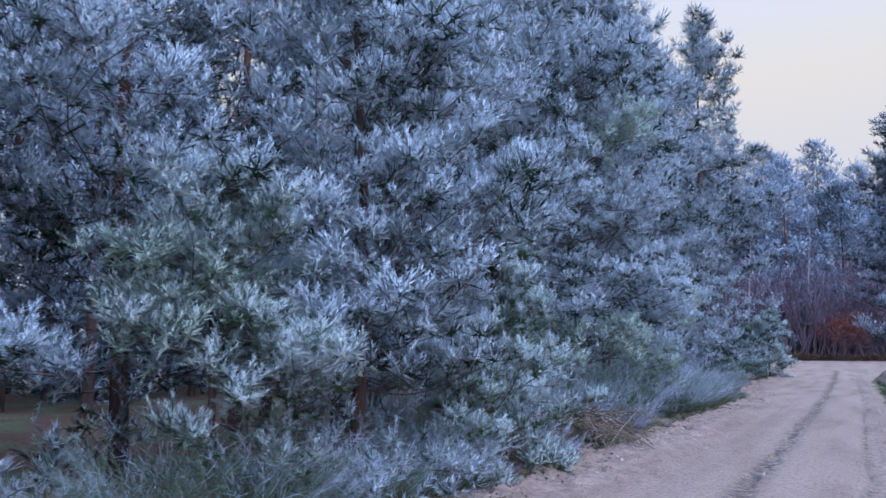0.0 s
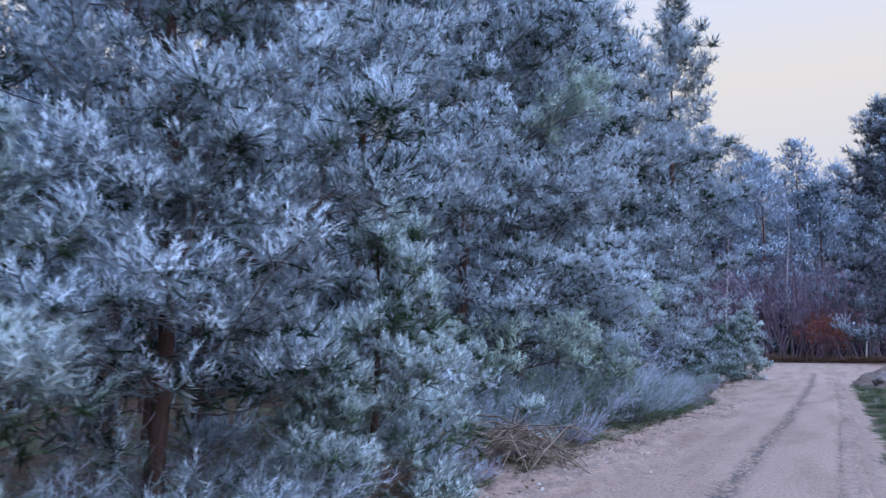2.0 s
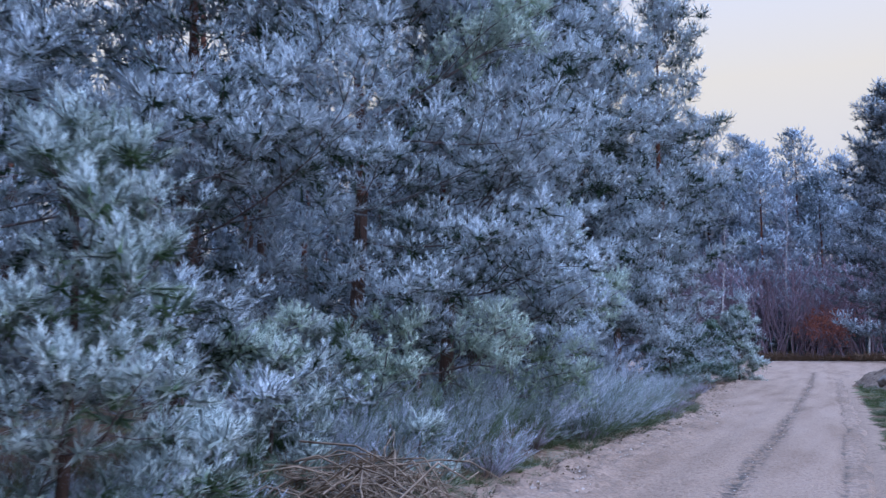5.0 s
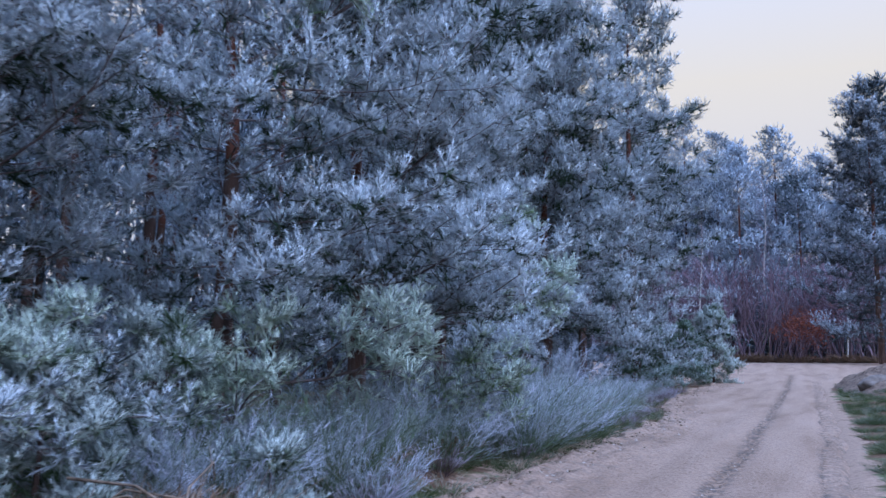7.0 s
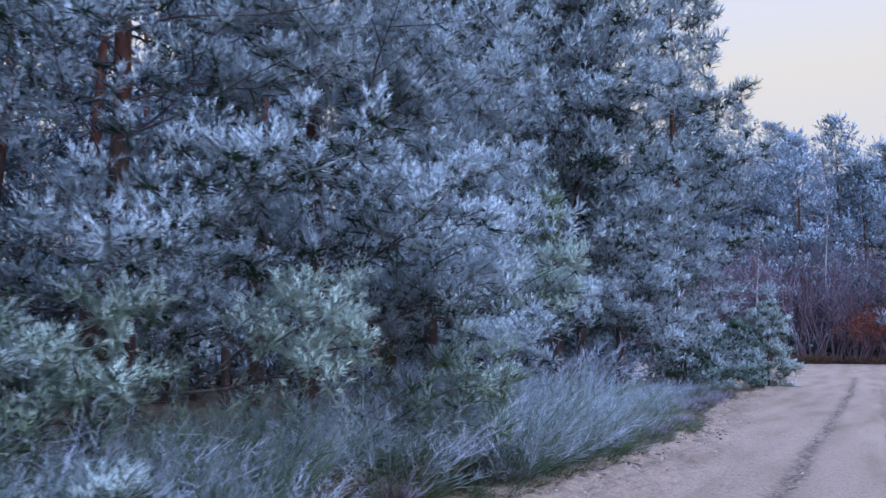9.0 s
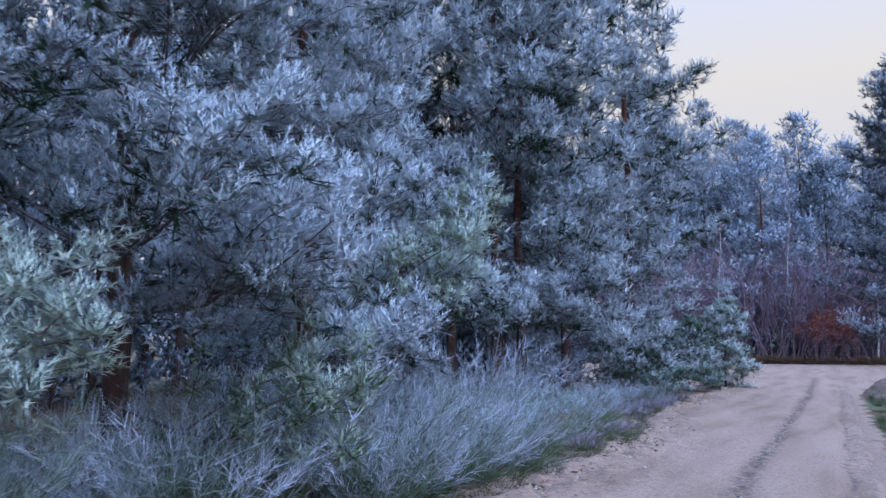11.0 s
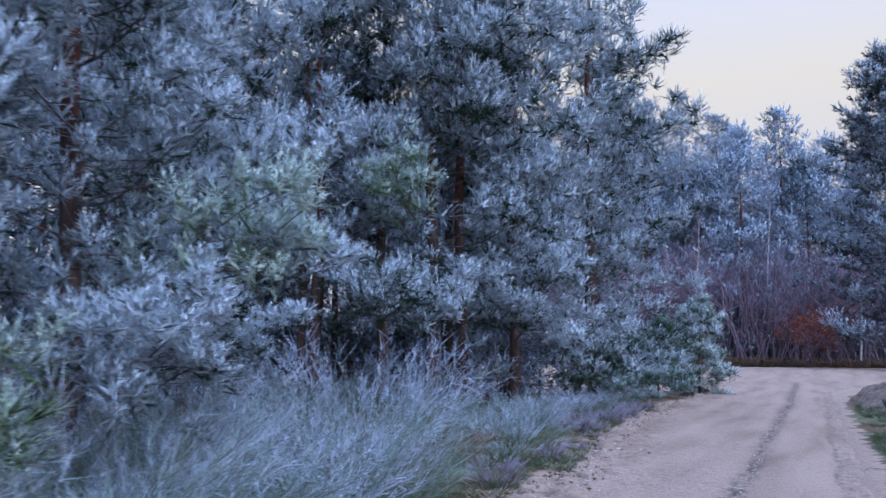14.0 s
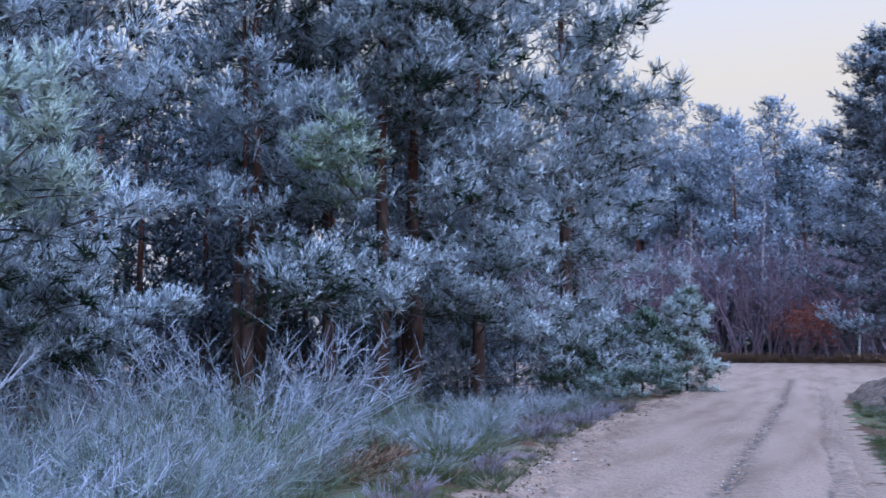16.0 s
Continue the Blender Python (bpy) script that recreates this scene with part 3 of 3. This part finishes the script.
# young growth under the tall pines near the corner, its needles coloured dark for shade
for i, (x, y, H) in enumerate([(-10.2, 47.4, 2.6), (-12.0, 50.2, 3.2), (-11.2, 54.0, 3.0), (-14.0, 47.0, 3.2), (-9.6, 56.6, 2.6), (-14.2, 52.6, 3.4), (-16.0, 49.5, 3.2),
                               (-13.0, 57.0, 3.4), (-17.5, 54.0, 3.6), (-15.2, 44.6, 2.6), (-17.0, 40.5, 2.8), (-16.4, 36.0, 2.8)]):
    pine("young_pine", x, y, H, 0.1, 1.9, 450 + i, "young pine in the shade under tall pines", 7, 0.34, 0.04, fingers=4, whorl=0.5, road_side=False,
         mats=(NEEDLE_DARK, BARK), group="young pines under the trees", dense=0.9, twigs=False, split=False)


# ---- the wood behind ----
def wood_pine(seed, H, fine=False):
    # the dark needle colour deepens the shade seen between the edge trees
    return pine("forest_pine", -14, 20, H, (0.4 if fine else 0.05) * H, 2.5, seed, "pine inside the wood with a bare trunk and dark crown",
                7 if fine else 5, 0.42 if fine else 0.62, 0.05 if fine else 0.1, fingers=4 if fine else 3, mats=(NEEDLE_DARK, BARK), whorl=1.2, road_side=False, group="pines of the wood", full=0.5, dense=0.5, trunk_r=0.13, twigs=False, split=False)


r = np.random.default_rng(5)
stock = [wood_pine(500, 12.0), wood_pine(501, 13.5, True), wood_pine(502, 15.0)]
spots = []
for gx in range(4):
    for gy in range(18):
        x, y = -11.8 - gx * 4.4 + r.normal() * 0.9, -4 + gy * 4.0 + r.normal() * 0.9
        if x > -13.5 and 28 < y < 54:
            continue
        if y > 66 or (x > -14 and y > 58):
            continue
        spots.append((x, y, gx))
for k, (x, y, gx) in enumerate(spots):
    m = pose(x, y, float(ground_z(x, y)) - 0.05, 0, 0, r.random() * 360)
    if k < 3:
        stock[k].matrix_basis = m
    else:
        copy_thing(stock[1 if gx < 2 else 2 * (k % 2)], m)


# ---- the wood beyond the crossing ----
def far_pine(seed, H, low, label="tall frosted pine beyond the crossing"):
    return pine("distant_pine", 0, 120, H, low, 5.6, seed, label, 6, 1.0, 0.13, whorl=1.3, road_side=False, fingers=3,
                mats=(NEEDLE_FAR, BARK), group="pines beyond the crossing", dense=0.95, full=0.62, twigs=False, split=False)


def far_pine_spots():
    out = []
    for row, (yy, n) in enumerate([(117, 18), (124, 15), (134, 16)]):
        for k in range(n):
            out.append((-52 + k * 86 / n + r.normal() * 0.9 + row * 1.3, yy + r.normal() * 2.0))
    return out


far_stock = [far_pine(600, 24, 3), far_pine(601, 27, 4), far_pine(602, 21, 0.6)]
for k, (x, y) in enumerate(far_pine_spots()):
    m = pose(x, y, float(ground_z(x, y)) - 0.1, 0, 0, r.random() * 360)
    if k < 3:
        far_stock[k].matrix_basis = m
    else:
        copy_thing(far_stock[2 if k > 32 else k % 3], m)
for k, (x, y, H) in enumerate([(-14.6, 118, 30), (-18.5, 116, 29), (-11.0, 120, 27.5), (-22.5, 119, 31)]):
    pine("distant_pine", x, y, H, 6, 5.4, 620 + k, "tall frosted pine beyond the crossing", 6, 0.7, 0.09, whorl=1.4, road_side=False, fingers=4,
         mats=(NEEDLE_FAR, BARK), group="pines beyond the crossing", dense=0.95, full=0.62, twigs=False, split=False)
pine("lone_pine", 4.9, 95.0, 25.0, 2.0, 6.6, 610, "big dark spreading pine standing before the far wood", 10, 0.6, 0.065, whorl=1.15, road_side=False, fingers=5,
     mats=(NEEDLE_DARK, BARK), group="pines beyond the crossing", dense=1.0, full=0.68)


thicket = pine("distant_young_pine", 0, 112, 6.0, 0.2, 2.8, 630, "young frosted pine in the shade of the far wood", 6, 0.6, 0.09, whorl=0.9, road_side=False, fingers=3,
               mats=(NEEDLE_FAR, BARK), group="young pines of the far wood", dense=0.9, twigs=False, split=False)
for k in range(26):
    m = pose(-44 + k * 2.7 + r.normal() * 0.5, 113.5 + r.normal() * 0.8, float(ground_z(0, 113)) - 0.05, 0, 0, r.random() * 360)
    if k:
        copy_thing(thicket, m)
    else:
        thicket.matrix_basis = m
for k in range(26):
    x, y = -29 + r.normal() * 0.6, -2 + k * 2.6
    copy_thing(stock[2 * (k % 2)], pose(x, y, float(ground_z(x, y)) - 0.05, 0, 0, r.random() * 360))


def shrub_sticks(rr, H, n, depth=3):
    """Forking bare stems: the tubes and their tips."""
    tubes, tips = [], []

    def grow(p, d, l, rad, k):
        e = p + d * l
        mid = (p + e) / 2 + rr.normal(size=3) * 0.05 * l
        tubes.append(tube([p, mid, e], rad, rad * 0.65, 4 if k > 1 else 3))
        tips.append((e, d))
        if k:
            for _ in range(rr.integers(2, 4)):
                grow(p + (e - p) * (0.5 + 0.5 * rr.random()), unit(d + rr.normal(size=3) * 0.45 + [0, 0, 0.1]), l * (0.55 + 0.25 * rr.random()), rad * 0.6, k - 1)
    for _ in range(n):
        a = rr.random() * 6.28
        d = unit(np.array([math.cos(a) * 0.35, math.sin(a) * 0.35, 1.0]))
        grow(np.array([math.cos(a), math.sin(a), 0]) * 0.12 * H * rr.random(), d, H * 0.42, 0.008 * H, depth)
    return tubes, tips


def leaves_mesh(name, P, size, mat, rr):
    """Small curled leaves, two triangles folded along the midrib."""
    P = np.asarray(P, float)
    n = len(P)
    a = unit(rr.normal(size=(n, 3)))
    b = unit(np.cross(a, rr.normal(size=(n, 3))))
    c = np.cross(a, b)
    s = size * (0.6 + 0.7 * rr.random((n, 1)))
    v = np.stack([P, P + (a * 0.5 + b * 0.35 + c * 0.12) * s, P + a * s, P + (a * 0.5 - b * 0.35 + c * 0.12) * s], 1).reshape(-1, 3)
    return mesh_from(name, v, n, np.arange(n * 4), mat)


def far_shrub(seed, H, leafy, label):
    rr = np.random.default_rng(seed)
    tubes, tips = shrub_sticks(rr, H, 9, 3)
    ob = base("leafy_shrub" if leafy else "bare_shrub", 0, 108, 0, label, "shrub", "shrubs before the far wood")
    tagged(part("twigwork", tubes_mesh("twigwork", tubes, TWIG_FROST_HAZE), ob), kind="stuff")
    if leafy:
        t = np.array([p for p, d in tips])
        P = np.repeat(t, 4, 0) + rr.normal(size=(len(t) * 4, 3)) * 0.3
        part("foliage", leaves_mesh("foliage", P, 0.24, RUST, rr), ob, "rust-red withered oak leaves")
    return ob


bare = [far_shrub(700 + k, 9.0 + 3.0 * k, False, "bare purple-brown shrub at the edge of the far wood") for k in range(3)]
leafy = [far_shrub(710 + k, 5.6 + 1.6 * k, True, "oak shrub with rust-red withered leaves") for k in range(2)]
for k in range(64):
    x, y = -42 + k * 1.0 + r.normal() * 0.8, 107.5 + abs(r.normal()) * 3.5
    m = pose(x, y, float(ground_z(x, y)) - 0.05, 0, 0, r.random() * 360)
    if k < 3:
        bare[k].matrix_basis = m
    else:
        copy_thing(bare[k % 3], m)
for k, (x, y) in enumerate([(-2.7, 103.9), (0.6, 106.0)]):
    m = pose(x, y, float(ground_z(x, y)) - 0.05, 0, 0, k * 77.0)
    if k < 2:
        leafy[k].matrix_basis = m
    else:
        copy_thing(leafy[k % 2], m)


def birch(seed, x, y, H):
    rr = np.random.default_rng(seed)
    ob = base("birch_tree", x, y, float(ground_z(x, y)) - 0.05, "slim pale-barked birch with bare twigs", "tree", "birches before the far wood")
    zs = np.linspace(0, H, 9)
    sp = np.stack([0.25 * np.sin(zs * 0.35 + seed), 0.2 * np.cos(zs * 0.3 + seed), zs], -1)
    part("trunk", tubes_mesh("trunk", [tube(sp, 0.11, 0.02, 7)], BIRCH), ob)
    tw = []
    for _ in range(60):
        h = H * (0.35 + 0.63 * rr.random())
        p = np.array([np.interp(h, zs, sp[:, j]) for j in range(3)])
        a = rr.random() * 6.28
        l = 0.12 * H * (1.25 - h / H)
        e = p + [math.cos(a) * l, math.sin(a) * l, l * 1.1]
        tw.append(tube([p, (p + e) / 2 + [0, 0, 0.1 * l], e], 0.018, 0.006, 3))
        for _ in range(4):
            q = p + (e - p) * (0.4 + 0.6 * rr.random())
            tw.append(tube([q, q + rr.normal(size=3) * 0.3 * l + [0, 0, 0.1]], 0.008, 0.004, 3))
    part("twigwork", tubes_mesh("twigwork", tw, TWIG_FROST_HAZE), ob)
    return ob


for k, (x, y, H) in enumerate([(-5.2, 110, 21), (-11.5, 105, 15), (-19.5, 108, 17), (-14.6, 106, 12), (2.4, 104.5, 9)]):
    birch(800 + k, x, y, H)


# ---- broom, heather, grass and brush along the verge ----
def blades(rr, n, H, spread, width, bend, twigs=0, base_r=0.12, short=1.0):
    """Slender stems that rise from a clump and bend outwards, each a tapered ribbon."""
    a = rr.random(n) * 6.28
    rad = base_r * np.sqrt(rr.random(n))
    o = np.stack([np.cos(a) * rad, np.sin(a) * rad, 0 * a], -1)
    tilt = spread * np.sqrt(rr.random(n)) + 0.05
    az = a + rr.normal(size=n) * 0.5
    out = np.stack([np.cos(az), np.sin(az), 0 * az], -1)
    up = np.array([0, 0, 1.0])
    l = (H * (0.55 + 0.5 * rr.random(n)))[:, None]
    d0 = out * np.sin(tilt)[:, None] + up * np.cos(tilt)[:, None]
    pts = [o]
    for s in (0.4, 0.75, 1.0):
        pts.append(o + d0 * l * s + (out * 0.9 - up * 0.45) * l * bend * s * s * (0.5 + rr.random((n, 1))))
    w = unit(np.cross(pts[3] - pts[0], rr.normal(size=(n, 3)))) * width * 0.5
    v = np.stack([pts[0] - w, pts[0] + w, pts[1] - w * 0.9, pts[1] + w * 0.9, pts[2] - w * 0.6, pts[2] + w * 0.6, pts[3]], 1).reshape(-1, 3)
    i = np.arange(n)[:, None, None] * 7
    q = (i + np.array([[[0, 1, 3], [0, 3, 2], [2, 3, 5], [2, 5, 4], [4, 5, 6]]])).reshape(-1, 3)
    f = np.tile(np.array([0.1, 0.1, 0.45, 0.45, 0.8, 0.8, 1.05]), n)
    if twigs:
        k = n * twigs
        j = np.repeat(np.arange(n), twigs)
        t = 0.3 + 0.7 * rr.random((k, 1)) ** 0.7
        p = o[j] + d0[j] * l[j] * t + (out[j] * 0.9 - up * 0.45) * l[j] * bend * t * t
        d = unit(d0[j] + (out[j] * 0.5) * bend + rr.normal(size=(k, 3)) * (0.33 + 0.2 * (short < 1)))
        e = p + d * l[j] * short * (0.16 + 0.26 * rr.random((k, 1)))
        c = unit(np.cross(d, rr.normal(size=(k, 3)))) * width * 0.5
        f = np.concatenate([f, np.stack([0.3 + 0.55 * t[:, 0], 0.3 + 0.55 * t[:, 0], 0.5 + 0.6 * t[:, 0]], -1).ravel()])
        q = np.concatenate([q, len(v) + np.arange(k * 3).reshape(-1, 3)])
        v = np.concatenate([v, np.stack([p - c, p + c, e], 1).reshape(-1, 3)])
    return v, q, f


def clump(name, rr, mat, *args):
    v, q, f = blades(rr, *args)
    return mesh_from(name, v, len(q), q, mat, tone=f)


def broom_parts(seed, R, H, mat):
    """A broom bush: dark green stems below, and tall plumes of fine frosted twigs that fan out above them."""
    rr = np.random.default_rng(seed)
    v, q, f = blades(rr, 60, 0.55 * H, 1.1, 0.007, 0.1, 7, 0.6 * R)
    stems = mesh_from("broom_stems", v, len(q), q, BROOM, tone=np.asarray(f) * 0.4)
    v, q, f = blades(rr, 80, H, 0.8, 0.005, 0.14, 24, 0.7 * R, 0.6)
    return stems, mesh_from("broom_sprays", v, len(q), q, mat, tone=np.asarray(f) * 1.5 - 0.3)


broom_meshes = [broom_parts(900 + k, 0.36 + 0.05 * k, 0.9 + 0.1 * k, BROOM_GREEN if k == 1 else BROOM) for k in range(4)]
tall_meshes = [clump("frosted_grass", np.random.default_rng(990 + k), BROOM, 60, 0.85, 0.55, 0.006, 0.75, 2, 0.16) for k in range(2)]
heather_meshes = [clump("heather_clump", np.random.default_rng(920 + k), HEATHER, 60, 0.34, 0.9, 0.007, 0.1, 12, 0.16) for k in range(3)]
grass_meshes = [clump("grass_tuft", np.random.default_rng(940 + k), GRASS, 90, 0.42, 0.8, 0.007, 0.5, 0, 0.14) for k in range(3)]
green_meshes = [clump("green_tuft", np.random.default_rng(980 + k), GREEN, 120, 0.3, 1.0, 0.006, 0.4, 3, 0.22) for k in range(2)]
bracken_meshes = [clump("dead_bracken", np.random.default_rng(960 + k), BRACKEN, 40, 0.6, 1.0, 0.016, 0.5, 16, 0.2) for k in range(2)]


def strew(name, meshes, spots, label, category, group):
    for k, (x, y, s) in enumerate(spots):
        ob = new(name, meshes[k % len(meshes)])
        ob.matrix_basis = pose(x, y, float(ground_z(x, y)) - 0.03, 0, 0, r.random() * 360) @ Matrix.Diagonal((s, s, s * (0.85 + 0.3 * r.random()), 1))
        tagged(ob, label, category, group)


def verge(n, lo, hi, y0, y1, s0, s1):
    out = []
    for k in range(n):
        y = y0 + (y1 - y0) * (k + r.random()) / n
        x = float(road_left(y)) - lo - (hi - lo) * r.random()
        out.append((x, y, s0 + (s1 - s0) * r.random()))
    return out


broom_spots = verge(14, 0.4, 1.5, 4, 13.6, 0.75, 1.05) + verge(32, 0.5, 2.5, 15.8, 29, 0.75, 1.45) + verge(11, 1.9, 3.8, 16, 31, 1.1, 1.6) + verge(6, 0.6, 1.6, 25, 31, 0.7, 1.1) + [
    (-7.05, 31.9, 1.8), (-8.2, 31.2, 1.5), 
    (-10.9, 36.4, 1.6), (-12.2, 35.4, 1.4), (-9.7, 37.9, 1.4), (-8.7, 38.6, 1.3), (-7.8, 39.2, 1.1), (-7.0, 40.0, 1.0), (-6.4, 31.6, 1.1),
    (-6.3, 34.1, 1.1), (-7.1, 34.7, 1.2), (-5.6, 36.2, 0.9), (-10.4, 31.4, 1.3), (-9.0, 30.2, 1.1), (-7.9, 29.2, 1.0)] + verge(18, 0.4, 2.2, 33, 48, 0.5, 0.9)
for k, (x, y, s) in enumerate(broom_spots):
    ob = new("broom_bush")
    ob.matrix_basis = pose(x, y, float(ground_z(x, y)) - 0.03, 0, 0, r.random() * 360) @ Matrix.Diagonal((s * 1.1, s * 1.1, s * (0.85 + 0.35 * r.random()), 1))
    tagged(ob, "broom bush of upright thin stems covered in blue-white frost", "bush", "frosted broom along the track")
    part("stem_base", broom_meshes[k % 4][0], ob, "dark green stems")
    part("frosted_spray", broom_meshes[k % 4][1], ob)
strew("frosted_grass", tall_meshes, [(-8.0, 33.0, 0.9), (-7.2, 30.6, 0.8), (-9.6, 32.4, 0.9)] + verge(14, 1.2, 3.4, 11, 19, 0.6, 1.0), "tall bent grass bleached and frosted", "grass", "grass tufts on the verges")
strew("green_tuft", green_meshes, [(0.85 + 2.6 * r.random() ** 1.5, 16 + 44 * r.random(), 0.5 + 0.5 * r.random()) for _ in range(170)] + verge(80, -0.1, 0.5, 3, 50, 0.5, 1.0) + verge(60, 0.5, 3.6, 10, 40, 0.8, 1.5), "low dark green tuft at the edge of the sand", "grass", "grass tufts on the verges")
strew("heather_clump", heather_meshes, verge(30, 0.1, 0.9, 3, 50, 0.6, 1.2) + verge(16, 0.1, 1.0, 38, 50, 0.8, 1.4), "low purplish heather clump with frost", "heather", "heather along the track")
strew("grass_tuft", grass_meshes, verge(110, 0.0, 2.4, 3, 50, 0.5, 1.1) + verge(24, 1.0, 3.2, 2, 8, 1.1, 1.8) + verge(70, 1.2, 5.0, 11, 22, 1.0, 1.7) + verge(60, 0.9, 4.6, 22, 36, 1.0, 1.9) + [(0.75 + abs(r.normal()) * 0.8, 18 + 40 * r.random(), 0.35 + 0.3 * r.random()) for _ in range(90)],
      "tuft of pale green and straw grass", "grass", "grass tufts on the verges")
strew("dead_bracken", bracken_meshes, verge(60, 0.9, 3.6, 3, 34, 0.6, 1.1) + verge(30, 1.4, 4.6, 12, 20, 0.6, 1.0) + [(-26 + 0.42 * k + r.normal() * 0.3, 102.6 + r.random() * 1.6, 1.1 + 0.9 * r.random()) for k in range(110)], "withered rust-brown bracken at the edge of the trees", "bracken", "dead bracken along the wood")


def brush_pile(x, y, w, seed, n):
    """Cut dead branches thrown together."""
    rr = np.random.default_rng(seed)
    ob = base("brush_pile", x, y, float(ground_z(x, y)), "heap of dead brown cut branches beside the track", "brushwood", "brushwood on the verge")
    for k in range(n):
        a = rr.normal() * 0.9 + 0.6
        l = w * (0.5 + 0.6 * rr.random())
        c = np.array([rr.normal() * w * 0.22, rr.normal() * w * 0.3, 0.04 + 0.22 * rr.random()])
        d = np.array([math.cos(a), math.sin(a), 0.25 * rr.normal()])
        p = [c + d * l * (s - 0.5) + UP * 0.22 * l * math.sin(math.pi * s) + rr.normal(size=3) * 0.05 for s in (0, 0.3, 0.6, 0.85, 1.0)]
        tw = [tube(p, 0.014, 0.006, 5)]
        for _ in range(5):
            s = p[1] + (p[3] - p[1]) * rr.random()
            tw.append(tube([s, s + (d * 0.5 + rr.normal(size=3) * 0.5) * 0.22 * w], 0.006, 0.003, 3))
        part("dead_branch", tubes_mesh("dead_branch", tw, DEADWOOD), ob)


brush_pile(-4.45, 14.95, 1.7, 31, 44)


# ---- right-hand verge and loose sand ----
def mound(name, x, y, rx, ry, H, seed, label):
    n, m = 80, 30
    a = np.arange(n) / n * 2 * np.pi
    v = []
    for k in range(m):
        q = 1.0 - k / (m - 0.9)
        rad = q * (1 + 0.14 * np.sin(3 * a + seed) + 0.07 * np.sin(7 * a + 2 * seed))
        px, py = rx * rad * np.cos(a), ry * rad * np.sin(a)
        z = H * (1 - q * q) ** 1.4 + (1 - q ** 4) * H * (0.16 * wobble(px, py, 1.9, seed) + 0.10 * wobble(px, py, 5.3, seed + 2.0) + 0.06 * wobble(px, py, 13.0, seed + 4.0)) - 0.3 * q ** 6 + ground_z(x + px, y + py) - ground_z(x, y)
        v.append(np.stack([px, py, z], -1))
    v = np.concatenate(v)
    i = np.arange(m - 1)[:, None] * n
    j = np.arange(n)[None]
    q = np.stack([i + j, i + (j + 1) % n, i + n + (j + 1) % n, i + n + j], -1).reshape(-1, 4)
    ob = new(name, mesh_from(name, v, len(q), q, SOIL, True))
    ob.matrix_basis = pose(x, y, float(ground_z(x, y)) + 0.03)
    tagged(ob, label, "earth mound", "earth mounds")


mound("earth_mound", 3.0, 56.0, 2.9, 6.5, 0.85, 1, "low heap of scraped soil and sand beside the track")
mound("earth_mound", 4.6, 54.0, 2.2, 3.4, 0.6, 2, "low heap of scraped soil and sand beside the track")


def boulder(x, y, z):
    """A rounded stone half sunk in the heaped soil."""
    bm = bmesh.new()
    bmesh.ops.create_icosphere(bm, subdivisions=4, radius=1.0)
    for v in bm.verts:
        p = v.co.copy()
        k = 1 + 0.16 * noise.noise(p * 1.3) + 0.07 * noise.noise(p * 3.1) + 0.025 * noise.noise(p * 8.0)
        v.co = Vector((p.x * 0.78 * k, p.y * 0.6 * k, max(p.z, -0.5) * 0.46 * k))
    for f in bm.faces:
        f.smooth = True
    me = bpy.data.meshes.new("boulder")
    bm.to_mesh(me)
    bm.free()
    me.materials.append(STONE)
    ob = new("boulder", me)
    ob.matrix_basis = pose(x, y, z, 4, -6, 20)
    tagged(ob, "pale rounded boulder half sunk in the heaped soil", "stone")


boulder(2.2, 51.6, 0.42)


def clods(n):
    octa = np.array([[1, 0, 0], [0, 1, 0], [-1, 0, 0], [0, -1, 0], [0, 0, 0.8], [0, 0, -0.8]], float)
    tri = np.array([[0, 1, 4], [1, 2, 4], [2, 3, 4], [3, 0, 4], [1, 0, 5], [2, 1, 5], [3, 2, 5], [0, 3, 5]])
    y = 8 + 44 * r.random(n)
    left = r.random(n) < 0.75
    x = np.where(left, road_left(y) + 0.1 + np.abs(r.normal(size=n)) * 0.35, -1.35 - 0.012 * np.clip(y - 30, 0, 50) + r.normal(size=n) * 0.13)
    s = 0.012 + 0.03 * r.random(n) ** 3
    c = np.stack([x, y, rise(y) + 0.01 - 0.045 * (~left)], -1)
    v = c[:, None] + octa[None] * s[:, None, None] * (0.7 + 0.6 * r.random((n, 6, 1)))
    f = tri[None] + (np.arange(n) * 6)[:, None, None]
    ob = new("sand_clods", mesh_from("sand_clods", v.reshape(-1, 3), n * 8, f, CLOD))
    tagged(ob, "loose clods of sand and bits of litter on the track", "clods", kind="stuff")


clods(2200)


def litter(n):
    """Bits of bark, needles and twig along the foot of the verge."""
    y = 6 + 46 * r.random(n)
    x = road_left(y) - 0.15 + np.abs(r.normal(size=n)) * 0.45
    a = r.random(n) * 6.28
    l, w = 0.015 + 0.05 * r.random(n) ** 2, 0.004 + 0.008 * r.random(n)
    d, e = np.stack([np.cos(a), np.sin(a), 0 * a], -1) * l[:, None], np.stack([-np.sin(a), np.cos(a), 0 * a], -1) * w[:, None]
    c = np.stack([x, y, rise(y) + 0.055], -1)
    v = np.stack([c - d, c - e, c + d, c + e, c + UP * 0.012, c - UP * 0.03], 1).reshape(-1, 3)
    tri = np.array([[0, 1, 4], [1, 2, 4], [2, 3, 4], [3, 0, 4], [1, 0, 5], [2, 1, 5], [3, 2, 5], [0, 3, 5]])
    f = tri[None] + (np.arange(n) * 6)[:, None, None]
    tagged(new("bark_litter", mesh_from("bark_litter", v, n * 8, f, DEADWOOD)), "brown bits of bark and twig on the sand", "litter", kind="stuff")


litter(900)
